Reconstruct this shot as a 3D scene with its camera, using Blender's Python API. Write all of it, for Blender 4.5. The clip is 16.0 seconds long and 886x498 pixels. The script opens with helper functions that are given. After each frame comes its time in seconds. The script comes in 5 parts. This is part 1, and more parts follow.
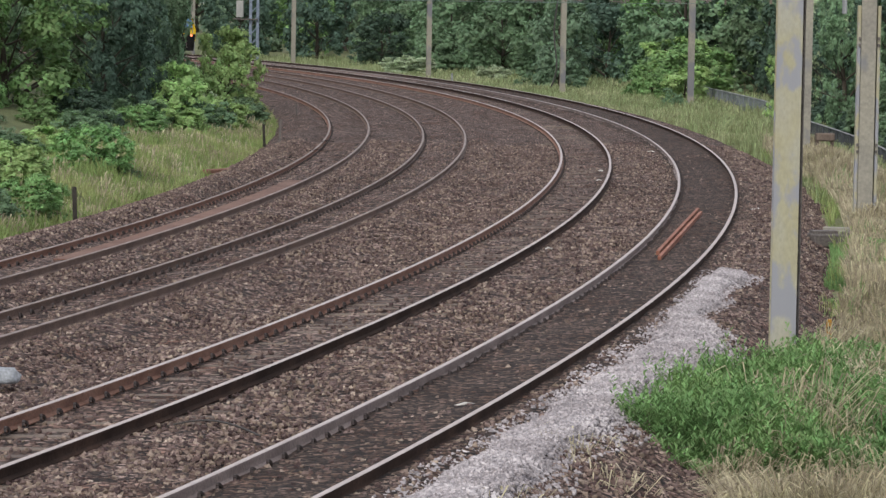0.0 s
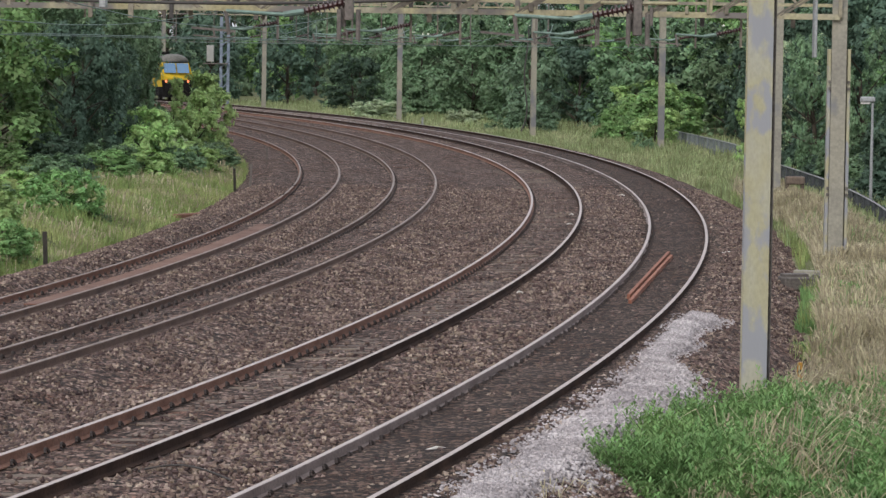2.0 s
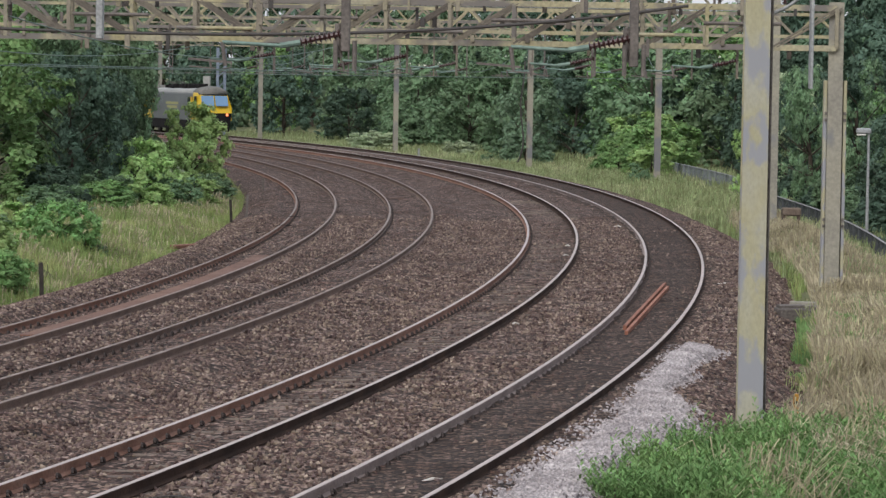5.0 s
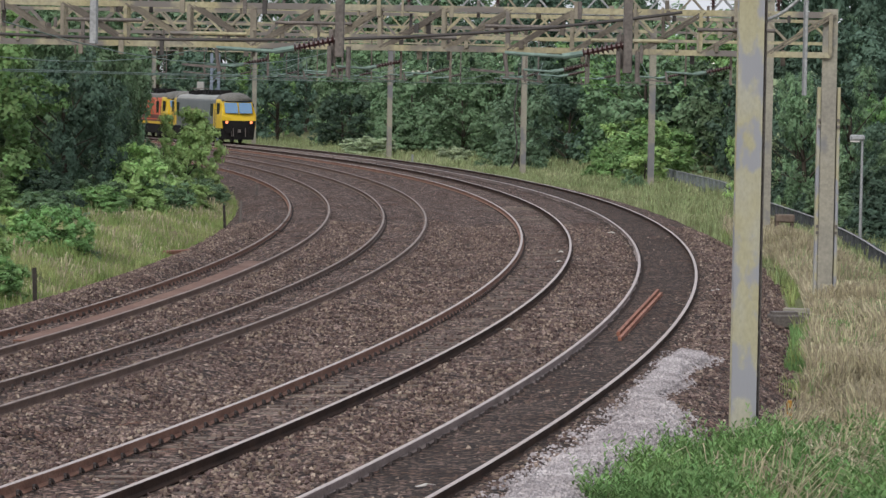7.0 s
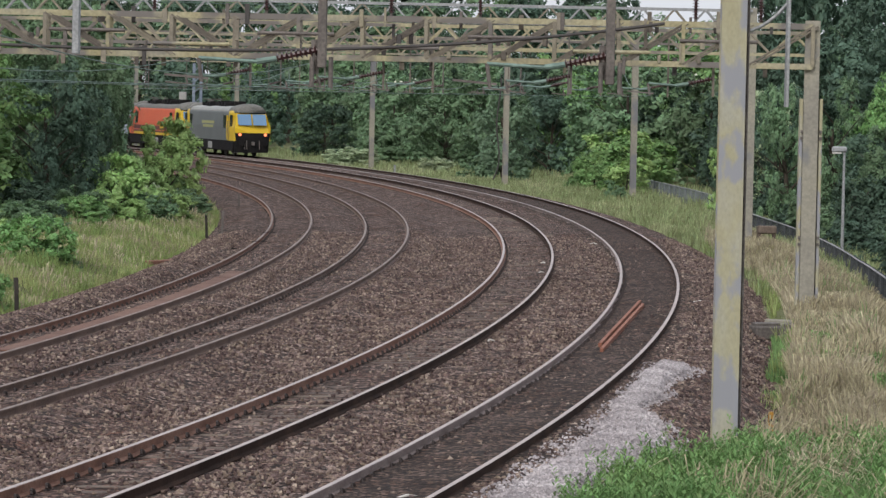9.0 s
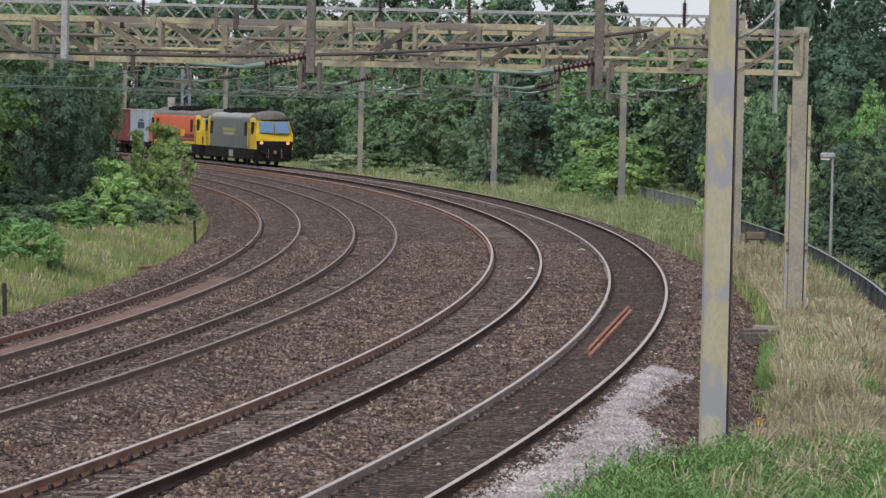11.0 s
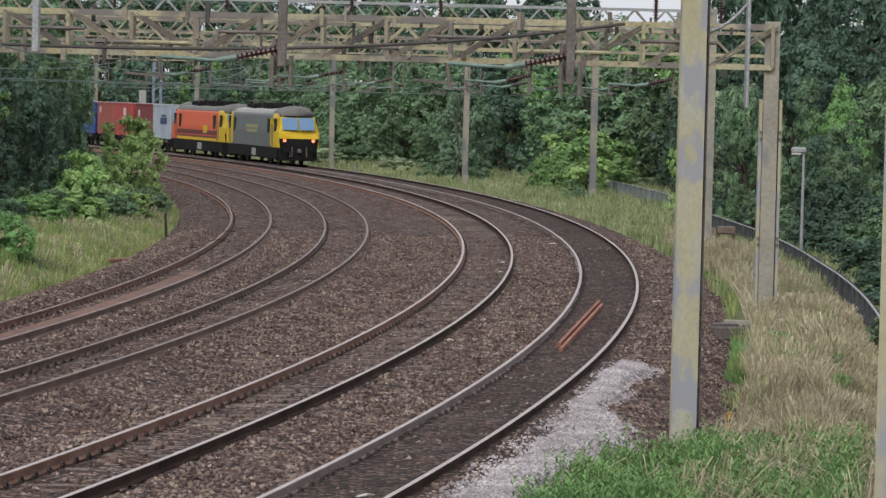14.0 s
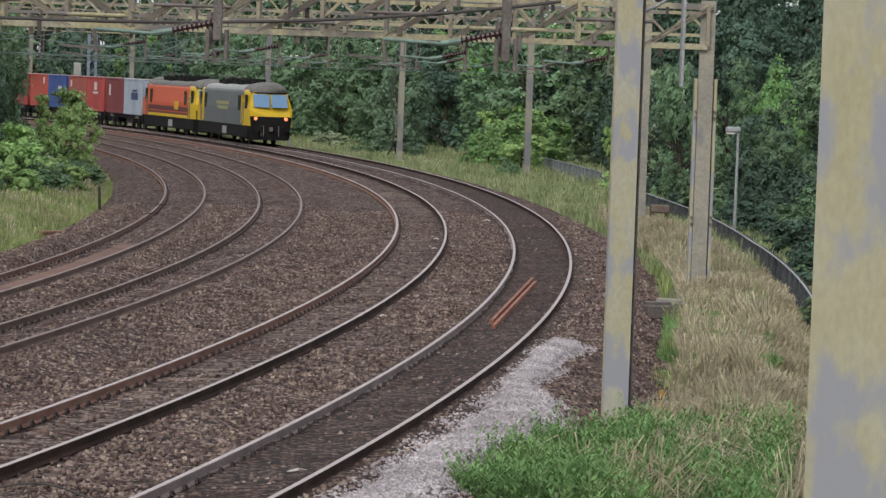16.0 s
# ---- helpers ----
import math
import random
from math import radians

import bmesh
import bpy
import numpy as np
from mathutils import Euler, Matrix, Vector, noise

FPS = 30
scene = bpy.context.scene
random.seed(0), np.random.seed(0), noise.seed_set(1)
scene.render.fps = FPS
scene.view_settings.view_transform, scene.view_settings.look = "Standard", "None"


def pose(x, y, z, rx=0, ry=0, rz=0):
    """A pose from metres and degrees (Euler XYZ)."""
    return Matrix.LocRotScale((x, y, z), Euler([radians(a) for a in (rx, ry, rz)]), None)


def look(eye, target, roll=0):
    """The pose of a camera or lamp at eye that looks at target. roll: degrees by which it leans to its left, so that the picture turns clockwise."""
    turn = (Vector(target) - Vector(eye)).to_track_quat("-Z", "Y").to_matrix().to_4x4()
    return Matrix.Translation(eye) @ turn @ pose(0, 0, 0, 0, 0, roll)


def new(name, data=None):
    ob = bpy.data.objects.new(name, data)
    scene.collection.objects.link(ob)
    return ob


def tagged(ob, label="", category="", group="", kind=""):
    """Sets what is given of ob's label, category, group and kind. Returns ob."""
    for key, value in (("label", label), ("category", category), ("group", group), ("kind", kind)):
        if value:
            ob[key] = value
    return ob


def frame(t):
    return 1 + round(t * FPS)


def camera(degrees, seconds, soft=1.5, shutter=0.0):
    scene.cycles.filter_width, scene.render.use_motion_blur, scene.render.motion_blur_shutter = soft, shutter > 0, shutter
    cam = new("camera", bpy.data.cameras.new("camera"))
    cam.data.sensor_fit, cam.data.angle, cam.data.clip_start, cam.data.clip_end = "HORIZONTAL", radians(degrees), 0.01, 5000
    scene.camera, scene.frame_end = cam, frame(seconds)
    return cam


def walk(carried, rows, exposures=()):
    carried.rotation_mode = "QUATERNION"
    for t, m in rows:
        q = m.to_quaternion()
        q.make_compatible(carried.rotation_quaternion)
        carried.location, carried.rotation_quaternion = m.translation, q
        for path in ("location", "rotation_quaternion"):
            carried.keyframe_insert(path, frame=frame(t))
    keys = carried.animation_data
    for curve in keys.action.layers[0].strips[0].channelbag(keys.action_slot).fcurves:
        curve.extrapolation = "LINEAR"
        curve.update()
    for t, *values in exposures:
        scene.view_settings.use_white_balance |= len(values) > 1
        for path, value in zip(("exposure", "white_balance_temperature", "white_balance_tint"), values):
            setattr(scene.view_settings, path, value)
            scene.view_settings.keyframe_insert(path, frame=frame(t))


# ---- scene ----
# A four-track electric main line on a curve, seen through a long lens from a bridge.
EYE = 4.778
cam = camera(14.0, 16.0, soft=1.45)
# seconds, yaw, pitch, roll
ROWS = [
    (0.0, 0.889, -3.897, 0.997), (0.5, 0.71, -3.708, 1.001), (1.0, 0.569, -3.321, 0.986), (1.5, 0.515, -3.231, 0.931),
    (2.0, 0.436, -3.191, 0.903), (2.5, 0.408, -3.128, 0.937), (3.0, 0.427, -3.072, 0.894), (3.5, 0.434, -2.94, 0.888),
    (4.0, 0.415, -2.816, 0.898), (6.5, 0.317, -2.642, 1.017), (7.0, 0.282, -2.599, 1.039), (7.5, 0.282, -2.539, 1.042),
    (8.0, 0.202, -2.507, 1.081), (8.5, 0.103, -2.466, 1.115), (9.0, 0.0, -2.424, 1.176), (11.5, -0.199, -2.324, 1.227),
    (12.0, -0.214, -2.324, 1.209), (12.5, -0.263, -2.334, 1.214), (13.0, -0.38, -2.387, 1.207), (13.5, -0.536, -2.376, 1.276),
    (14.0, -0.643, -2.418, 1.392), (14.5, -0.795, -2.455, 1.428), (15.0, -0.952, -2.428, 1.547), (15.5, -1.24, -2.576, 1.872),
    (16.0, -1.707, -2.767, 2.032),
]
walk(cam, [(t, pose(0, 0, EYE, 0, 0, yaw) @ pose(0, 0, 0, 90 + pitch, 0, 0) @ pose(0, 0, 0, 0, 0, roll)) for t, yaw, pitch, roll in ROWS], [(0.0, 0.56), (1.5, 0.53), (3.5, 0.47), (12.5, 0.46), (16.0, 0.4)])

# ---- light: an overcast evening sky ----
SUN_UP, SUN_ROUND = radians(38), radians(200)
world = bpy.data.worlds.new("sky")
scene.world = world
world.use_nodes = True
wn, wl = world.node_tree.nodes, world.node_tree.links
sky = wn.new("ShaderNodeTexSky")
sky.sky_type, sky.sun_disc, sky.sun_elevation, sky.sun_rotation = "NISHITA", False, SUN_UP, SUN_ROUND
sky.air_density, sky.dust_density, sky.ozone_density = 1.0, 4.0, 1.0
veil = wn.new("ShaderNodeMixRGB")
veil.inputs[0].default_value = 0.72
veil.inputs[2].default_value = (7.6, 7.9, 8.6, 1)
wl.new(sky.outputs[0], veil.inputs[1])
wl.new(veil.outputs[0], wn["Background"].inputs[0])
wn["Background"].inputs[1].default_value = 0.092
sun_data = bpy.data.lights.new("sun", "SUN")
sun_data.energy, sun_data.angle, sun_data.color = 1.45, radians(28), (1.0, 0.985, 0.965)
sun = new("sun", sun_data)
sun.matrix_world = look((0, 0, 60), (0 - math.sin(SUN_ROUND) * 40, 0 - math.cos(SUN_ROUND) * 40, 60 - math.tan(SUN_UP) * 40))


# ---- materials ----
OPAQUE_SCALE = 0.74  # scales all opaque base colours down, to balance the raised exposure


def material(name, colors, scale=3.0, rough=0.8, metal=0.0, bump=0.3, fine=40.0, spots=None, island=0.0, obj=0.0, coords="Object", stretch=(1, 1, 1), spec=0.4, trans=0.0, wear=0.6):
    """Two scales of noise between the colours, fine relief, random tint per island or object, and stains."""
    if not trans:
        colors = [tuple(OPAQUE_SCALE * v for v in c) for c in colors]
        spots = spots and (tuple(OPAQUE_SCALE * v for v in spots[0]), *spots[1:])
    m = bpy.data.materials.new(name)
    m.use_nodes = True
    n, l = m.node_tree.nodes, m.node_tree.links
    b = n["Principled BSDF"]
    b.inputs["Roughness"].default_value, b.inputs["Metallic"].default_value = rough, metal
    b.inputs["Specular IOR Level"].default_value = spec
    tc = n.new("ShaderNodeTexCoord")
    mp = n.new("ShaderNodeMapping")
    mp.inputs["Scale"].default_value = stretch
    l.new(tc.outputs[coords], mp.inputs[0])
    big, small = n.new("ShaderNodeTexNoise"), n.new("ShaderNodeTexNoise")
    for t, sc, det in ((big, scale, 5), (small, fine, 3)):
        t.inputs["Scale"].default_value, t.inputs["Detail"].default_value = sc, det
        l.new(mp.outputs[0], t.inputs["Vector"])
    ramp = n.new("ShaderNodeValToRGB")
    el = ramp.color_ramp.elements
    while len(el) < len(colors):
        el.new(0.5)
    for i, c in enumerate(colors):
        el[i].position = 0.3 + 0.4 * i / max(1, len(colors) - 1)
        el[i].color = (*c, 1)
    l.new(big.outputs["Fac"], ramp.inputs[0])
    out = ramp.outputs[0]
    mul = n.new("ShaderNodeMixRGB")
    mul.blend_type = "MULTIPLY"
    mul.inputs[0].default_value = wear
    sr = n.new("ShaderNodeValToRGB")
    sr.color_ramp.elements[0].position, sr.color_ramp.elements[1].position = 0.3, 0.7
    sr.color_ramp.elements[0].color, sr.color_ramp.elements[1].color = (0.45, 0.45, 0.45, 1), (1.25, 1.25, 1.25, 1)
    l.new(small.outputs["Fac"], sr.inputs[0])
    l.new(out, mul.inputs[1]), l.new(sr.outputs[0], mul.inputs[2])
    out = mul.outputs[0]
    for amount, kind, socket in ((island, "ShaderNodeNewGeometry", "Random Per Island"), (obj, "ShaderNodeObjectInfo", "Random")):
        if amount:
            g = n.new(kind)
            hsv = n.new("ShaderNodeHueSaturation")
            mr = n.new("ShaderNodeMapRange")
            mr.inputs[3].default_value, mr.inputs[4].default_value = 1 - amount, 1 + amount
            l.new(g.outputs[socket], mr.inputs[0]), l.new(mr.outputs[0], hsv.inputs["Value"])
            mh = n.new("ShaderNodeMapRange")
            mh.inputs[3].default_value, mh.inputs[4].default_value = 0.5 - amount * 0.05, 0.5 + amount * 0.05
            l.new(g.outputs[socket], mh.inputs[0]), l.new(mh.outputs[0], hsv.inputs["Hue"])
            l.new(out, hsv.inputs["Color"])
            out = hsv.outputs[0]
    if spots:
        color, sc, low = spots
        t = n.new("ShaderNodeTexNoise")
        t.inputs["Scale"].default_value, t.inputs["Detail"].default_value = sc, 6
        l.new(mp.outputs[0], t.inputs["Vector"])
        r = n.new("ShaderNodeValToRGB")
        r.color_ramp.elements[0].position, r.color_ramp.elements[1].position = low, low + 0.07
        mix = n.new("ShaderNodeMixRGB")
        mix.inputs[2].default_value = (*color, 1)
        l.new(t.outputs["Fac"], r.inputs[0]), l.new(r.outputs[0], mix.inputs[0]), l.new(out, mix.inputs[1])
        out = mix.outputs[0]
    l.new(out, b.inputs["Base Color"])
    if bump:
        bp = n.new("ShaderNodeBump")
        bp.inputs["Strength"].default_value, bp.inputs["Distance"].default_value = bump, 0.02
        l.new(small.outputs["Fac"], bp.inputs["Height"]), l.new(bp.outputs[0], b.inputs["Normal"])
    if trans:
        tl, mx = n.new("ShaderNodeBsdfTranslucent"), n.new("ShaderNodeMixShader")
        mx.inputs[0].default_value = trans
        l.new(out, tl.inputs[0]), l.new(b.outputs[0], mx.inputs[1]), l.new(tl.outputs[0], mx.inputs[2])
        l.new(mx.outputs[0], n["Material Output"].inputs[0])
    return m


def stones(name, pale, dark, size, warm, patch, low):
    """Loose stone: every cell has its own tone, shade in the gaps is put into the colour, with patches of rust, oil and
    fines.
    """
    m = bpy.data.materials.new(name)
    m.use_nodes = True
    n, l = m.node_tree.nodes, m.node_tree.links
    b = n["Principled BSDF"]
    b.inputs["Roughness"].default_value, b.inputs["Specular IOR Level"].default_value = 0.9, 0.25
    tc = n.new("ShaderNodeTexCoord")
    v, e, nz, fine = n.new("ShaderNodeTexVoronoi"), n.new("ShaderNodeTexVoronoi"), n.new("ShaderNodeTexNoise"), n.new("ShaderNodeTexNoise")
    e.feature = "DISTANCE_TO_EDGE"
    for t in (v, e):
        t.inputs["Scale"].default_value = 1 / size
        l.new(tc.outputs["Object"], t.inputs["Vector"])
    nz.inputs["Scale"].default_value, nz.inputs["Detail"].default_value = 0.55, 6
    fine.inputs["Scale"].default_value, fine.inputs["Detail"].default_value = 60, 2
    l.new(tc.outputs["Object"], nz.inputs["Vector"]), l.new(tc.outputs["Object"], fine.inputs["Vector"])
    sep = n.new("ShaderNodeSeparateColor")
    l.new(v.outputs["Color"], sep.inputs[0])
    ramp = n.new("ShaderNodeValToRGB")
    el = ramp.color_ramp.elements
    el[0].color, el[1].color = (*dark, 1), (*pale, 1)
    mid = el.new(0.55)
    mid.color = (*warm, 1)
    l.new(sep.outputs[0], ramp.inputs[0])
    pr = n.new("ShaderNodeValToRGB")
    pr.color_ramp.elements[0].position, pr.color_ramp.elements[1].position = low, low + 0.25
    l.new(nz.outputs["Fac"], pr.inputs[0])
    mix = n.new("ShaderNodeMixRGB")
    mix.blend_type = "MULTIPLY"
    mix.inputs[2].default_value = (*patch, 1)
    l.new(pr.outputs[0], mix.inputs[0]), l.new(ramp.outputs[0], mix.inputs[1])
    gap = n.new("ShaderNodeMapRange")
    gap.inputs[2].default_value, gap.inputs[3].default_value = 0.2, 0.12
    l.new(e.outputs["Distance"], gap.inputs[0])
    mul = n.new("ShaderNodeMixRGB")
    mul.blend_type, mul.inputs[0].default_value = "MULTIPLY", 1.0
    l.new(mix.outputs[0], mul.inputs[1]), l.new(gap.outputs[0], mul.inputs[2])
    l.new(mul.outputs[0], b.inputs["Base Color"])
    bp = n.new("ShaderNodeBump")
    bp.inputs["Strength"].default_value, bp.inputs["Distance"].default_value = 1.0, 0.04
    l.new(e.outputs["Distance"], bp.inputs["Height"]), l.new(bp.outputs[0], b.inputs["Normal"])
    return m


def plain(name, color, rough=0.5, metal=0.0, glow=0.0, spec=0.5):
    m = bpy.data.materials.new(name)
    m.use_nodes = True
    b = m.node_tree.nodes["Principled BSDF"]
    b.inputs["Base Color"].default_value, b.inputs["Roughness"].default_value, b.inputs["Metallic"].default_value = (*color, 1), rough, metal
    b.inputs["Specular IOR Level"].default_value = spec
    if glow:
        b.inputs["Emission Color"].default_value, b.inputs["Emission Strength"].default_value = (*color, 1), glow
    return m


BALLAST = stones("ballast", (0.41, 0.295, 0.252), (0.012, 0.0075, 0.006), 0.1, (0.118, 0.075, 0.06), (0.6, 0.42, 0.34), 0.46)
STONE = material("ballast_stone", [(0.085, 0.053, 0.045), (0.19, 0.13, 0.11), (0.39, 0.29, 0.253)], 3.0, 0.9, 0, 0.2, 30, island=0.7)
BED = stones("track_bed", (0.225, 0.152, 0.122), (0.011, 0.0072, 0.006), 0.09, (0.078, 0.051, 0.04), (0.7, 0.56, 0.47), 0.45)
PALE_STONE = stones("new_ballast", (0.52, 0.465, 0.475), (0.16, 0.135, 0.14), 0.05, (0.38, 0.335, 0.345), (0.85, 0.8, 0.78), 0.5)
PALE_CHIP = material("pale_chip", [(0.33, 0.294, 0.3), (0.48, 0.436, 0.442), (0.64, 0.59, 0.595)], 0.7, 0.9, 0, 0.2, 30, island=0.35)
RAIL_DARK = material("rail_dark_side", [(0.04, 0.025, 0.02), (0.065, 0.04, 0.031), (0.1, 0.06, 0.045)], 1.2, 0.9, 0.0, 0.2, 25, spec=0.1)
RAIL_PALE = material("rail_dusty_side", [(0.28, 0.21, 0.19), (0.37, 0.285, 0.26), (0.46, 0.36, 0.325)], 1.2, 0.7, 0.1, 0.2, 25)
RAIL_SIDE = material("rail_side", [(0.14, 0.088, 0.068), (0.21, 0.135, 0.105), (0.27, 0.175, 0.135)], 1.2, 0.75, 0.2, 0.2, 25)
RUST = material("rusty_rail", [(0.24, 0.115, 0.076), (0.33, 0.168, 0.116), (0.4, 0.23, 0.168)], 1.2, 0.8, 0.1, 0.2, 25)
RAIL_DULL = material("rail_dull_top", [(0.2, 0.14, 0.115), (0.3, 0.22, 0.185), (0.42, 0.33, 0.29)], 1.5, 0.55, 0.15, 0.05, 30, spec=0.5, wear=0.3)
RAIL_TOP = material("rail_top", [(0.52, 0.42, 0.385), (0.66, 0.55, 0.51)], 1.5, 0.45, 0.15, 0.05, 30, spec=0.6, wear=0.3)
SLEEPER = material("sleeper", [(0.1, 0.074, 0.06), (0.17, 0.127, 0.102), (0.23, 0.18, 0.147)], 2.5, 0.9, 0, 0.4, 30, obj=0.3)
GRASS_GROUND = material("turf", [(0.115, 0.135, 0.055), (0.18, 0.2, 0.082), (0.25, 0.24, 0.12)], 0.25, 0.95, 0, 0.8, 12)
PAINT = material("mottled_paint", [(0.42, 0.38, 0.23), (0.45, 0.42, 0.285), (0.44, 0.43, 0.365)], 1.6, 0.7, 0, 0.1, 30, spots=((0.33, 0.335, 0.365), 2.6, 0.49), stretch=(1, 1, 0.5), wear=0.2)
LATTICE = material("beam_paint", [(0.4, 0.355, 0.2), (0.47, 0.425, 0.27), (0.38, 0.36, 0.29)], 0.7, 0.7, 0, 0.15, 12, spots=((0.2, 0.18, 0.165), 0.55, 0.5), wear=0.5)
BRACE = material("grimy_steel", [(0.24, 0.205, 0.165), (0.32, 0.285, 0.22), (0.38, 0.34, 0.23)], 0.6, 0.75, 0, 0.15, 12, wear=0.4)
GRIME = material("sooty_steel", [(0.12, 0.1, 0.085), (0.19, 0.165, 0.135), (0.27, 0.235, 0.17)], 0.7, 0.8, 0, 0.15, 12, wear=0.5)
CONCRETE = material("mast_grey", [(0.3, 0.28, 0.24), (0.36, 0.34, 0.28), (0.4, 0.37, 0.29)], 0.8, 0.85, 0, 0.3, 14, spots=((0.22, 0.22, 0.23), 0.7, 0.56), wear=0.35)
GALV = material("galvanised", [(0.36, 0.37, 0.38), (0.46, 0.47, 0.48)], 2, 0.55, 0.3, 0.1, 20)
STEEL = material("weathered_steel", [(0.16, 0.14, 0.13), (0.24, 0.21, 0.19)], 2, 0.7, 0.3, 0.2, 20)
BARK = material("bark", [(0.05, 0.04, 0.03), (0.1, 0.08, 0.06)], 3, 0.95, 0, 0.8, 12, stretch=(1, 1, 0.2))


def leaf(name, a, b, c, island=0.32):
    return material(name, [a, b, c], 0.35, 0.6, 0, 0, 3, island=island, obj=0.18, trans=0.3, spec=0.25)


# LEAF_DARK and LEAF_MID carry extra blue: distance haze put into the leaf colour.
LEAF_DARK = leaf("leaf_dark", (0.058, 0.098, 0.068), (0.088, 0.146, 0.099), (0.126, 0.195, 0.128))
LEAF_MID = leaf("leaf_mid", (0.12, 0.19, 0.106), (0.176, 0.272, 0.148), (0.242, 0.348, 0.184))
LEAF_LIGHT = leaf("leaf_light", (0.25, 0.38, 0.14), (0.35, 0.5, 0.19), (0.46, 0.6, 0.25))
LEAF_BRIGHT = leaf("leaf_bright", (0.16, 0.28, 0.105), (0.23, 0.39, 0.145), (0.32, 0.5, 0.19))
LEAF_GREY = leaf("leaf_grey", (0.12, 0.19, 0.12), (0.17, 0.255, 0.155), (0.225, 0.32, 0.195))
LEAF_PALE = leaf("leaf_pale", (0.28, 0.36, 0.21), (0.42, 0.49, 0.31), (0.6, 0.63, 0.46))
GRASS_DRY = material("dry_grass", [(0.31, 0.265, 0.17), (0.43, 0.375, 0.25), (0.56, 0.495, 0.36)], 0.4, 0.8, 0, 0, 4, island=0.35, trans=0.25)
GRASS_VERGE = material("verge_grass", [(0.2, 0.25, 0.11), (0.3, 0.35, 0.17), (0.45, 0.45, 0.265)], 0.3, 0.8, 0, 0, 4, island=0.45, trans=0.3)
GRASS_GREEN = material("green_grass", [(0.17, 0.25, 0.08), (0.27, 0.34, 0.118), (0.41, 0.43, 0.19)], 0.3, 0.8, 0, 0, 4, island=0.35, trans=0.3)
WEED = material("weed_green", [(0.13, 0.235, 0.085), (0.185, 0.315, 0.112), (0.26, 0.4, 0.15)], 0.6, 0.7, 0, 0, 4, island=0.3, trans=0.3)

# ---- the line's course: a curve by arc length, and offsets of the four tracks to its left ----
GAUGE = 1.505
TRACKS = [(0.0, -0.14, 0.14, 0.037, 0.056), (3.475, -0.245, 0.172, 0.025, 0.052), (8.164, -0.052, -0.153, 0.0, 0.114), (11.575, 0.432, -0.158, -0.063, 0.123)]
ARC = np.linspace(-40, 560, 1201)
_u = np.clip((ARC - 60) / 100, -0.6, 1.9)
_turn = np.cumsum((-0.21243 + 0.04168 * (_u - 0.6)) / 100) * 0.5
HEAD = 0.13727 + _turn - np.interp(60, ARC, _turn)
LINE_X, LINE_Y = np.cumsum(np.sin(HEAD)) * 0.5, np.cumsum(np.cos(HEAD)) * 0.5
LINE_X += 2.11291 - np.interp(60, ARC, LINE_X)
LINE_Y += 60 - np.interp(60, ARC, LINE_Y)


def along(s, o):
    """Place and heading at arc length s, o metres left of the line."""
    x, y, h = (np.interp(s, ARC, a) for a in (LINE_X, LINE_Y, HEAD))
    return x - o * np.cos(h), y + o * np.sin(h), h


def off_track(k, s):
    d, e, g, z, cant = TRACKS[k]
    u = (np.clip(s, 30, 270) - 110) / 100
    return d + e * u + g * u * u


def across(x, y):
    """Arc length and offset of a place."""
    i = np.hypot(LINE_X[:, None] - np.ravel(x), LINE_Y[:, None] - np.ravel(y)).argmin(0)
    h = HEAD[i]
    return ARC[i], -(np.ravel(x) - LINE_X[i]) * np.cos(h) + (np.ravel(y) - LINE_Y[i]) * np.sin(h)


def smooth(a, b, v):
    t = np.clip((v - a) / (b - a), 0, 1)
    return t * t * (3 - 2 * t)


def land(s, o):
    """Height of the ground beside the line."""
    z = -0.55 + 0.2 * smooth(3, 6, -o) * smooth(70, 90, s) * smooth(150, 110, s) - 0.35 * smooth(75, 58, s) * smooth(1, 3, -o)
    z = z + 0.9 * smooth(17, 26, o) + 0.5 * smooth(14.5, 17, o)
    z = z + 0.35 * np.sin(s * 0.11 + o * 0.3) * smooth(16, 22, o) + 0.6 * smooth(12, 30, -o) * smooth(170, 230, s)
    return z


# ---- mesh helpers ----
def mesh_ob(name, verts, faces, mat, parent=None, label="", smooth_shade=False):
    me = bpy.data.meshes.new(name)
    me.from_pydata([tuple(v) for v in verts] if not isinstance(verts, np.ndarray) else verts.tolist(), [], faces if isinstance(faces, list) else faces.tolist())
    me.materials.append(mat)
    if smooth_shade:
        me.polygons.foreach_set("use_smooth", [True] * len(me.polygons))
    ob = new(name, me)
    ob.parent = parent
    if label:
        tagged(ob, label)
    return ob


def part(name, bm, mat, parent, label="", smooth_shade=False):
    me = bpy.data.meshes.new(name)
    bm.to_mesh(me)
    bm.free()
    me.materials.append(mat)
    if smooth_shade:
        me.polygons.foreach_set("use_smooth", [True] * len(me.polygons))
    ob = new(name, me)
    ob.parent = parent
    if label:
        tagged(ob, label)
    return ob


def box(bm, x0, x1, y0, y1, z0, z1, m=None):
    vs = [Vector((x, y, z)) for z in (z0, z1) for x, y in ((x0, y0), (x1, y0), (x1, y1), (x0, y1))]
    vs = [bm.verts.new(m @ v if m else v) for v in vs]
    for f in ((3, 2, 1, 0), (4, 5, 6, 7), (0, 1, 5, 4), (1, 2, 6, 5), (2, 3, 7, 6), (3, 0, 4, 7)):
        bm.faces.new([vs[i] for i in f])
    return bm


